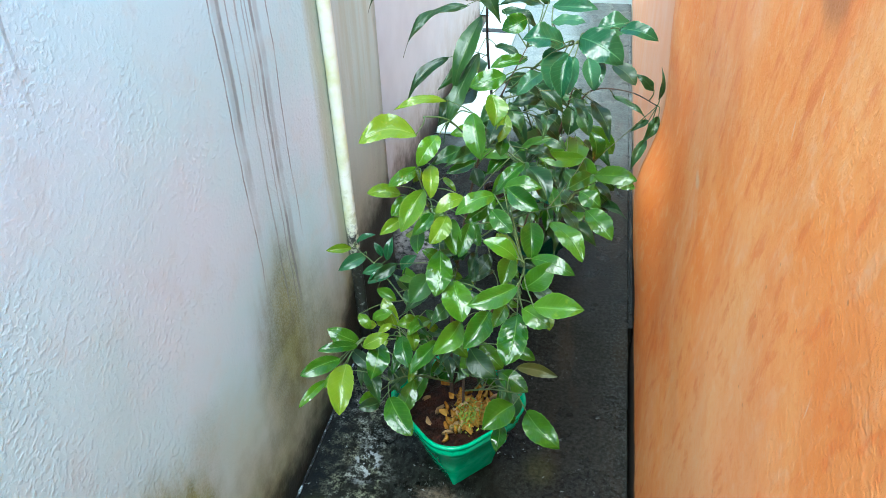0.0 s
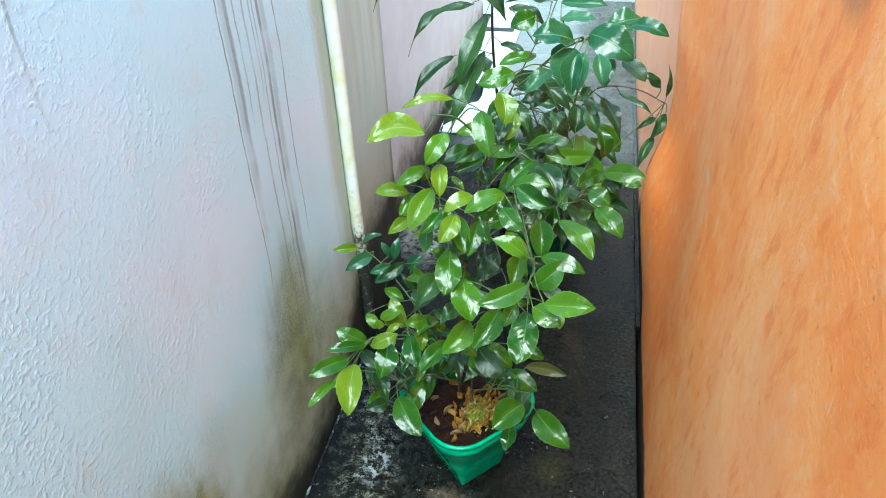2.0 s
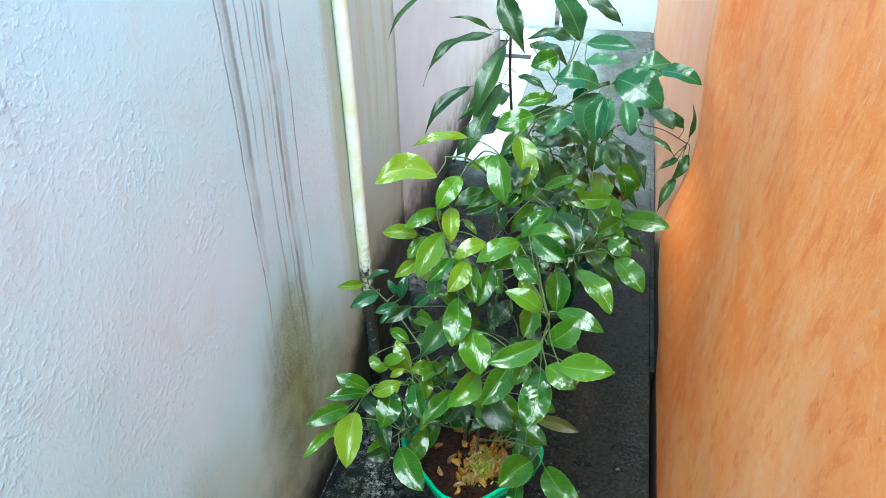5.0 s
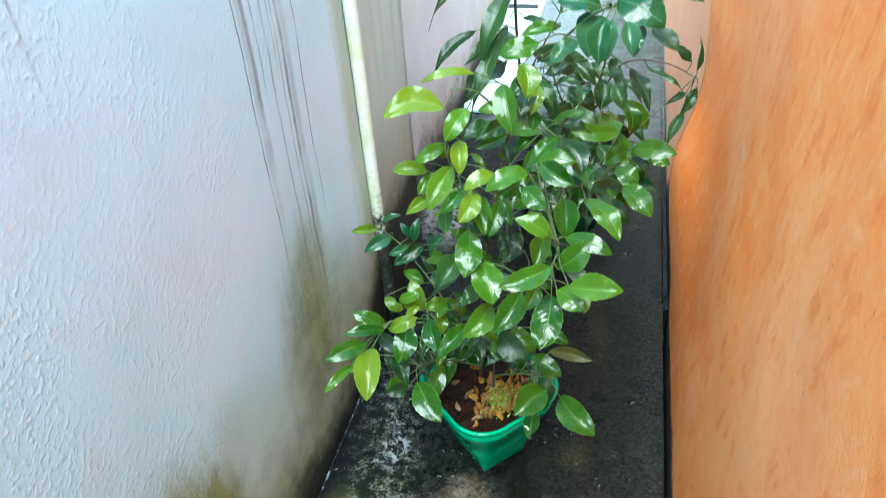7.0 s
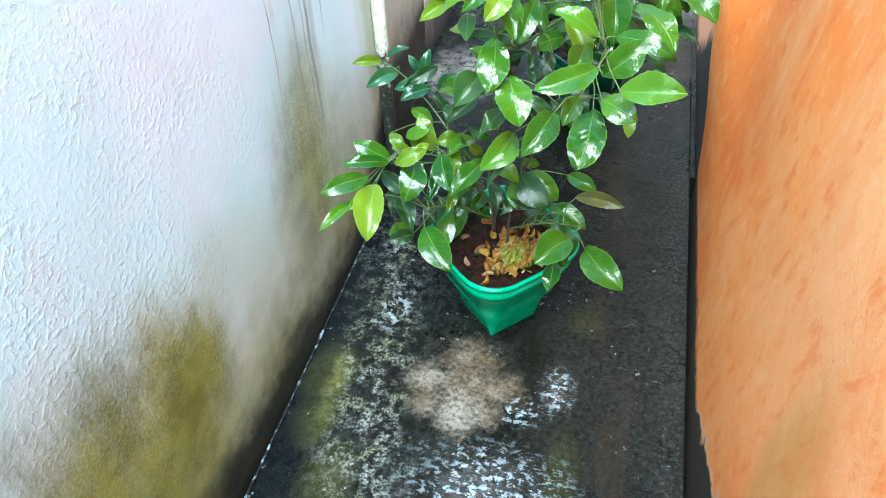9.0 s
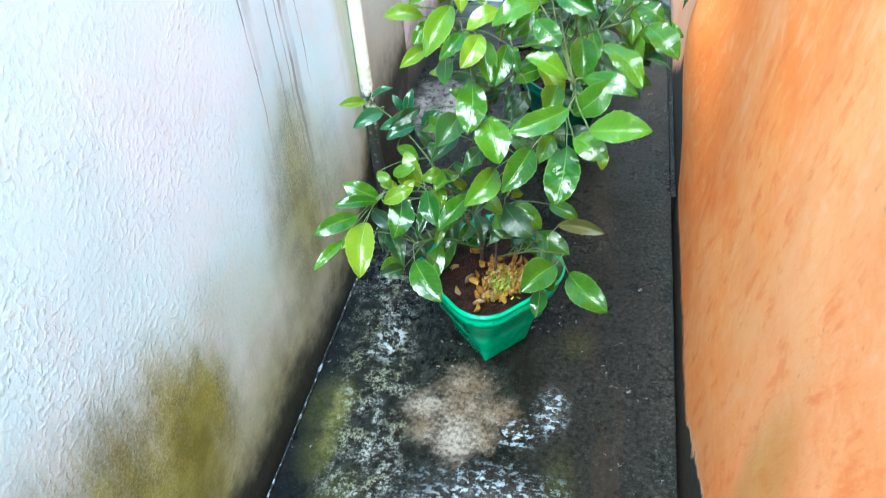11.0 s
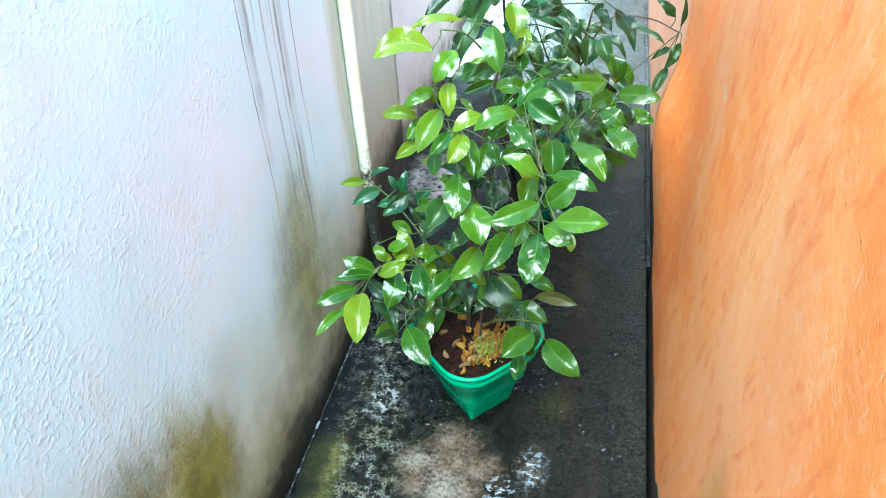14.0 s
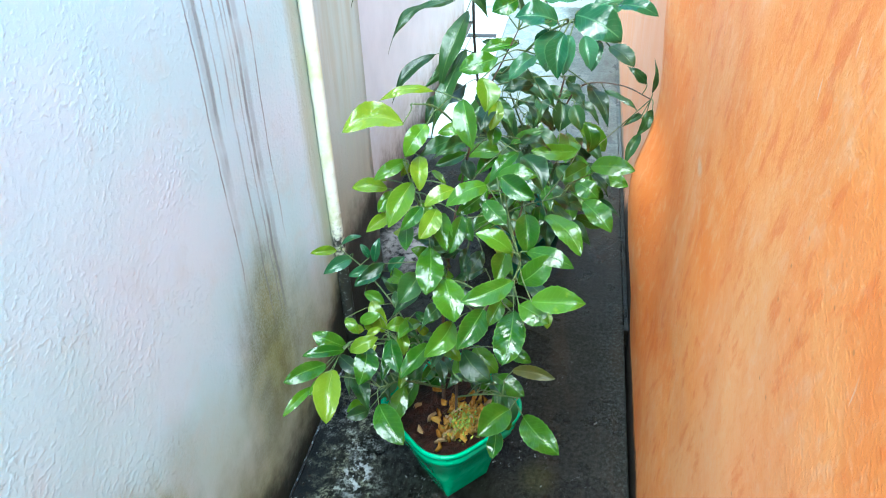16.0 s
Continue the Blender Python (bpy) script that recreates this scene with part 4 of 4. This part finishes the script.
leaf(p1, (0.020, 0.800, 0.736), (-0.031, 0.798, 0.766), 0.032, GREEN)
leaf(p1, (0.004, 0.872, 0.685), (-0.006, 0.831, 0.659), 0.036, GREEN)
leaf(p1, (0.030, 0.878, 0.754), (0.038, 0.829, 0.717), 0.039, GREEN)
leaf(p1, (0.038, 0.804, 0.737), (0.104, 0.778, 0.736), 0.030, GREEN)
leaf(p1, (0.031, 0.772, 0.701), (0.075, 0.787, 0.744), 0.040, GREEN)
leaf(p1, (0.052, 0.712, 0.721), (0.121, 0.699, 0.737), 0.039, GREEN)
leaf(p1, (0.034, 0.745, 0.688), (0.077, 0.718, 0.680), 0.037, GREEN)
leaf(p1, (0.057, 0.950, 0.709), (0.117, 0.894, 0.677), 0.040, GREEN)
leaf(p1, (0.100, 0.975, 0.757), (0.136, 0.951, 0.745), 0.036, GREEN)
leaf(p1, (0.113, 0.945, 0.742), (0.158, 0.901, 0.718), 0.039, GREEN)
leaf(p1, (0.027, 0.757, 0.666), (0.020, 0.685, 0.628), 0.049, GREEN)
leaf(p1, (-0.389, 1.179, 0.439), (-0.436, 1.146, 0.450), 0.023, YOUNG)
leaf(p1, (-0.356, 1.180, 0.422), (-0.405, 1.127, 0.414), 0.033, SKY_TINTED)
leaf(p1, (-0.394, 1.219, 0.427), (-0.352, 1.231, 0.446), 0.016, SKY_TINTED)
leaf(p1, (-0.319, 1.176, 0.425), (-0.337, 1.182, 0.457), 0.017, SKY_TINTED)
leaf(p1, (-0.306, 1.167, 0.422), (-0.298, 1.189, 0.470), 0.023, SKY_TINTED)
leaf(p1, (-0.304, 1.137, 0.433), (-0.342, 1.103, 0.432), 0.025, SKY_TINTED)
leaf(p1, (-0.279, 1.128, 0.427), (-0.325, 1.085, 0.423), 0.030, SKY_TINTED)
leaf(p1, (-0.289, 1.208, 0.369), (-0.255, 1.226, 0.400), 0.029, SKY_TINTED)
leaf(p1, (-0.239, 0.984, 0.393), (-0.265, 1.006, 0.452), 0.035, YOUNG)
leaf(p1, (-0.295, 1.025, 0.358), (-0.324, 1.011, 0.368), 0.022, YOUNG)
leaf(p1, (-0.182, 0.953, 0.451), (-0.218, 0.930, 0.456), 0.031, YOUNG)
leaf(p1, (-0.275, 0.870, 0.453), (-0.330, 0.857, 0.490), 0.039, GREEN)
leaf(p1, (-0.270, 0.846, 0.469), (-0.330, 0.804, 0.486), 0.023, GREEN)
leaf(p1, (-0.297, 0.821, 0.456), (-0.351, 0.764, 0.462), 0.034, GREEN)
leaf(p1, (-0.289, 0.827, 0.441), (-0.278, 0.740, 0.403), 0.051, YOUNG)
leaf(p1, (-0.266, 0.851, 0.462), (-0.218, 0.869, 0.485), 0.030, YOUNG)
leaf(p1, (-0.242, 0.883, 0.452), (-0.241, 0.818, 0.421), 0.048, GREEN)
leaf(p1, (-0.320, 0.799, 0.420), (-0.351, 0.736, 0.411), 0.019, GREEN)
leaf(p1, (-0.203, 0.900, 0.457), (-0.177, 0.847, 0.427), 0.039, GREEN)
leaf(p1, (-0.130, 0.888, 0.465), (-0.168, 0.820, 0.444), 0.036, GREEN)
leaf(p1, (-0.092, 0.871, 0.501), (-0.111, 0.815, 0.477), 0.031, DARK)
leaf(p1, (-0.109, 0.966, 0.354), (-0.032, 0.935, 0.346), 0.055, DARK)
leaf(p1, (-0.220, 0.841, 0.350), (-0.163, 0.780, 0.321), 0.053, GREEN)
leaf(p1, (0.019, 0.846, 0.368), (-0.029, 0.792, 0.355), 0.056, GREEN)
leaf(p1, (0.039, 0.869, 0.330), (0.106, 0.806, 0.315), 0.053, GREEN)
leaf(p1, (0.013, 0.926, 0.384), (0.091, 0.905, 0.394), 0.027, BROWN)
leaf(p1, (-0.274, 0.889, 0.370), (-0.235, 0.833, 0.339), 0.043, DARK)
leaf(p1, (-0.307, 0.898, 0.405), (-0.243, 0.869, 0.384), 0.034, DARK)
leaf(p1, (-0.005, 0.842, 0.318), (-0.006, 0.790, 0.299), 0.033, GREEN)
leaf(p1, (-0.201, 0.974, 0.420), (-0.170, 0.959, 0.412), 0.025, BROWN)
leaf(p1, (-0.029, 0.874, 0.567), (-0.073, 0.879, 0.603), 0.025, DARK)
leaf(p1, (-0.297, 0.819, 0.432), (-0.318, 0.776, 0.424), 0.019, GREEN)
leaf(p1, (-0.246, 0.864, 0.305), (-0.281, 0.835, 0.311), 0.030, DARK)
leaf(p1, (-0.222, 0.958, 0.413), (-0.222, 0.884, 0.368), 0.025, GREEN)
leaf(p1, (-0.188, 0.937, 0.357), (-0.194, 0.898, 0.336), 0.020, YOUNG)
leaf(p1, (-0.258, 0.881, 0.309), (-0.286, 0.851, 0.307), 0.026, GREEN)
leaf(p1, (-0.007, 0.989, 0.377), (0.044, 0.967, 0.371), 0.030, GREEN)
leaf(p1, (-0.014, 0.953, 0.320), (0.009, 0.894, 0.287), 0.033, DARK)
leaf(p1, (-0.258, 0.950, 0.372), (-0.256, 0.880, 0.332), 0.030, DARK)
leaf(p1, (-0.281, 0.928, 0.374), (-0.288, 0.866, 0.342), 0.028, DARK)
leaf(p1, (-0.318, 0.988, 0.418), (-0.289, 0.969, 0.399), 0.024, YOUNG)
leaf(p1, (-0.159, 0.939, 0.408), (-0.172, 0.888, 0.381), 0.025, GREEN)
leaf(p1, (-0.132, 0.960, 0.364), (-0.111, 0.914, 0.335), 0.028, DARK)
leaf(p1, (-0.260, 0.986, 0.392), (-0.281, 0.990, 0.420), 0.021, YOUNG)
leaf(p1, (-0.080, 0.980, 0.331), (-0.112, 0.934, 0.312), 0.028, DARK)
leaf(p1, (-0.309, 0.856, 0.392), (-0.329, 0.819, 0.381), 0.022, GREEN)
leaf(p1, (0.025, 1.021, 0.522), (0.084, 0.981, 0.500), 0.037, DARK)
leaf(p1, (-0.314, 1.103, 0.391), (-0.268, 1.089, 0.376), 0.028, GREEN)
leaf(p1, (-0.245, 1.120, 0.384), (-0.278, 1.122, 0.424), 0.028, DARK)
leaf(p1, (-0.123, 0.928, 0.435), (-0.078, 0.904, 0.420), 0.033, GREEN)
leaf(p1, (0.132, 1.0, 0.968), (0.167, 0.97, 0.95), 0.029, DARK)
leaf(p1, (0.088, 1.1, 0.882), (0.075, 1.1, 0.861), 0.016, DARK)
leaf(p1, (-0.077, 1.02, 0.775), (-0.127, 0.99, 0.763), 0.022, GREEN)
leaf(p1, (-0.081, 1.0, 0.771), (-0.066, 0.98, 0.748), 0.027, DARK)
leaf(p1, (-0.131, 0.98, 0.76), (-0.105, 0.96, 0.749), 0.012, YOUNG)
leaf(p1, (-0.025, 0.96, 0.853), (-0.027, 0.94, 0.831), 0.024, GREEN)
leaf(p1, (0.121, 1.04, 0.754), (0.08, 1.0, 0.745), 0.030, GREEN)
leaf(p1, (0.127, 1.08, 0.716), (0.157, 1.05, 0.696), 0.021, DARK)
leaf(p1, (0.121, 1.1, 0.719), (0.179, 1.08, 0.725), 0.015, GREEN)
leaf(p1, (-0.046, 1.02, 0.541), (-0.111, 1.0, 0.517), 0.028, DARK)
leaf(p1, (-0.047, 0.98, 0.607), (-0.069, 0.95, 0.58), 0.031, DARK)
leaf(p1, (0.016, 0.84, 0.597), (0.025, 0.8, 0.57), 0.032, DARK)
leaf(p1, (0.066, 0.82, 0.626), (0.075, 0.8, 0.6), 0.018, YOUNG)
leaf(p1, (-0.081, 0.94, 0.409), (-0.024, 0.9, 0.377), 0.050, DARK)
leaf(p1, (-0.064, 0.98, 0.385), (-0.016, 0.95, 0.352), 0.042, GREEN)
leaf(p1, (-0.246, 0.94, 0.329), (-0.216, 0.9, 0.291), 0.030, DARK)
leaf(p1, (-0.028, 0.92, 0.697), (0.01, 0.89, 0.655), 0.034, YOUNG)
leaf(p1, (-0.027, 0.97, 0.326), (0.037, 0.94, 0.306), 0.044, GREEN)
leaf(p1, (-0.001, 0.93, 0.316), (0.02, 0.9, 0.274), 0.039, DARK)
leaf(p1, (-0.18, 1.02, 0.279), (-0.211, 0.99, 0.224), 0.039, DARK)
leaf(p1, (-0.137, 1.04, 0.263), (-0.172, 1.02, 0.222), 0.037, GREEN)
leaf(p1, (0.078, 0.9, 1.016), (0.072, 0.87, 0.974), 0.028, SKY_TINTED)
leaf(p1, (0.117, 0.91, 1.007), (0.108, 0.88, 0.978), 0.022, SKY_TINTED)
leaf(p1, (0.103, 0.92, 1.004), (0.102, 0.89, 0.979), 0.018, SKY_TINTED)
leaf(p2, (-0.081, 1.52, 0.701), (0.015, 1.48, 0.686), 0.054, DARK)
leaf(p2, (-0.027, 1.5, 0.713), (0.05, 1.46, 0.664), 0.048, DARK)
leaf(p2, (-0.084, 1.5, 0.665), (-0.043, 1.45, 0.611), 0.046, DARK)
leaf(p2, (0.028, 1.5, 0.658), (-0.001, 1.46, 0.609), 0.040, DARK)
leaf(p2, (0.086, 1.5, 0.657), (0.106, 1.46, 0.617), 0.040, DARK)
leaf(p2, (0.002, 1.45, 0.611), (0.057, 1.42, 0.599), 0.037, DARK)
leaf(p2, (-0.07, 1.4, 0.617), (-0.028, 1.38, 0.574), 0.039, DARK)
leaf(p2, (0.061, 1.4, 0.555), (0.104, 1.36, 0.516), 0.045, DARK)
leaf(p1, (-0.081, 1.024, 0.28), (-0.023, 0.99, 0.255), 0.032, GREEN)
leaf(p1, (-0.16, 1.057, 0.28), (-0.112, 1.02, 0.255), 0.029, DARK)
leaf(p1, (-0.04, 1.007, 0.27), (-0.001, 0.978, 0.25), 0.024, DARK)

p1.branch([(-0.255, 0.982, 0.20), (-0.19, 1.017, 0.245), (-0.13, 1.022, 0.25), (-0.05, 1.032, 0.25)], 0.0016, 0.0012, "twig", TWIG, "thin bare twig")


def inner_leaves(plant, centre, spread, count, seed, tones, long):
    """Leaves inside the crown, pointing out and down from its middle."""
    rnd = random.Random(seed)
    for _ in range(count):
        a, r = rnd.uniform(0, 2 * math.pi), rnd.uniform(0.25, 0.9)
        b = Vector(centre) + Vector((spread[0] * r * math.cos(a), spread[1] * r * math.sin(a), spread[2] * rnd.uniform(-1, 1)))
        out = Vector((math.cos(a), math.sin(a) - 0.5, rnd.uniform(-0.9, 0.15))).normalized()
        size = long * rnd.uniform(0.7, 1.15)
        tip = b + out * size
        if -0.43 < tip.x < 0.245:
            leaf(plant, b, tip, size * rnd.uniform(0.42, 0.55), rnd.choice(tones))


# mostly dark tones, so shade between the outer leaves is in the colour
inner_leaves(p1, (-0.21, 0.962, 0.43), (0.07, 0.05, 0.05), 9, 15, (GREEN, YOUNG, DARK), 0.045)
inner_leaves(p1, (-0.17, 0.952, 0.70), (0.05, 0.05, 0.08), 7, 16, (GREEN, YOUNG), 0.055)
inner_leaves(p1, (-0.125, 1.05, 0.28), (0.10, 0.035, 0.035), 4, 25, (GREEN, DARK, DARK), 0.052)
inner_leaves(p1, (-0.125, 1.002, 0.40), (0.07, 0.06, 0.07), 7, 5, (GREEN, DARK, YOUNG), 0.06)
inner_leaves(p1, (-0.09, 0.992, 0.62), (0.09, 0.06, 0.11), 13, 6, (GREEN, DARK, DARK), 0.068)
inner_leaves(p1, (-0.02, 1.002, 0.86), (0.10, 0.06, 0.11), 11, 7, (SKY_TINTED, DARK, DARK), 0.07)
inner_leaves(p1, (0.055, 0.985, 0.95), (0.085, 0.05, 0.06), 7, 41, (SKY_TINTED, DARK, DARK), 0.068)
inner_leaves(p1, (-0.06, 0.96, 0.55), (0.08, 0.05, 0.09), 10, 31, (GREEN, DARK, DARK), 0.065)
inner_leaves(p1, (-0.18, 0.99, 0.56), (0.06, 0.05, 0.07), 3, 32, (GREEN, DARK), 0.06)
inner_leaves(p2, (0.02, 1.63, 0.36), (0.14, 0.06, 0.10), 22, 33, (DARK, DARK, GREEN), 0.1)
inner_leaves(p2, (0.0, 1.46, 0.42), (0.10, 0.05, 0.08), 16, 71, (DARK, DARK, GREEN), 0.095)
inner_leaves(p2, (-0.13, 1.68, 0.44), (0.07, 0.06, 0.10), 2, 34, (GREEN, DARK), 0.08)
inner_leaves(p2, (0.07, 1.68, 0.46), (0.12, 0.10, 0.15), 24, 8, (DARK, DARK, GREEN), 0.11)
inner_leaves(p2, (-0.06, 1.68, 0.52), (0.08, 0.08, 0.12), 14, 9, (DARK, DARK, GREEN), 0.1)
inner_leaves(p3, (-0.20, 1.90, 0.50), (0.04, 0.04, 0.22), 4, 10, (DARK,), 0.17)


# leaves hanging over the rim of the pot
leaf(p1, (-0.200, 0.955, 0.285), (-0.228, 0.905, 0.222), 0.042, GREEN)
leaf(p1, (-0.215, 0.990, 0.290), (-0.258, 0.955, 0.232), 0.036, DARK)
leaf(p1, (-0.180, 0.985, 0.275), (-0.212, 0.940, 0.224), 0.044, GREEN)
leaf(p1, (-0.170, 1.030, 0.290), (-0.222, 1.020, 0.245), 0.040, DARK)
leaf(p1, (-0.020, 0.960, 0.285), (0.012, 0.922, 0.224), 0.044, GREEN)
leaf(p1, (-0.030, 1.000, 0.300), (0.014, 0.985, 0.238), 0.040, DARK)


# ---- litter on the soil ----
def peel(parent, x, y, z, long, wide, turn, curl, material, name="peel"):
    bm = bmesh.new()
    g = []
    for i in range(7):
        t = i / 6
        h = wide * (0.25 + 0.75 * math.sin(math.pi * (0.08 + 0.84 * t)))
        row = []
        for j in range(5):
            v = j / 2 - 1
            row.append(bm.verts.new((long * (t - 0.5), v * h / 2 + curl * long * math.sin(math.pi * t), 0.6 * wide * (1 - v * v) + 0.25 * curl * long * math.sin(math.pi * t))))
        g.append(row)
    for i in range(6):
        for j in range(4):
            bm.faces.new((g[i][j], g[i + 1][j], g[i + 1][j + 1], g[i][j + 1]))
    bmesh.ops.solidify(bm, geom=bm.faces[:], thickness=0.0012)
    ob = part(name, bm, material, parent)
    ob.matrix_basis = pose(x, y, z, random.uniform(-18, 18), random.uniform(-18, 18), turn)


lit = random.Random(21)
for k in range(130):
    u = lit.gauss(0, 1)
    w = lit.gauss(0, 1)
    px, py = -0.074 + 0.030 * u, 0.965 + 0.040 * w
    qx, qy = px + 0.118, py - 0.990
    if max(abs(0.743 * qx + 0.669 * qy), abs(0.743 * qy - 0.669 * qx)) > 0.078:
        continue
    peel(p1.ob, px, py, 0.191 + 0.010 * lit.random(), lit.uniform(0.014, 0.032), lit.uniform(0.008, 0.015), lit.uniform(0, 360), lit.uniform(-0.3, 0.3), HUSK if lit.random() < 0.8 else HUSK_PALE)
for x, y, long, turn in ((-0.148, 0.957, 0.040, 80), (-0.205, 1.01, 0.028, 30), (-0.185, 0.985, 0.022, 60), (-0.035, 1.015, 0.036, 35), (-0.165, 0.925, 0.020, 130), (-0.12, 0.90, 0.026, 10)):
    peel(p1.ob, x, y, 0.195, long, 0.010, turn, 0.15, HUSK_PALE)
peel(p1.ob, -0.035, 0.96, 0.198, 0.05, 0.032, 120, 0.05, HUSK_PALE, "dry_leaf")
bm = bmesh.new()
for k in range(150):
    c = Vector((-0.082 + lit.gauss(0, 0.013), 0.948 + lit.gauss(0, 0.022), 0.200 + lit.uniform(0.002, 0.016)))
    d = Vector((lit.uniform(-1, 1), lit.uniform(-1, 1), lit.uniform(0.2, 1.2))).normalized() * lit.uniform(0.006, 0.014)
    e = d.cross(Vector((0.3, 0.2, 0.9))).normalized() * lit.uniform(0.001, 0.0025)
    bm.faces.new([bm.verts.new(q) for q in (c - e, c + e, c + d * 0.6 + e * 0.8, c + d, c + d * 0.6 - e * 0.8)])
tagged(part("moss", bm, MOSS, p1.ob), "clump of bright green moss on the soil", kind="stuff")
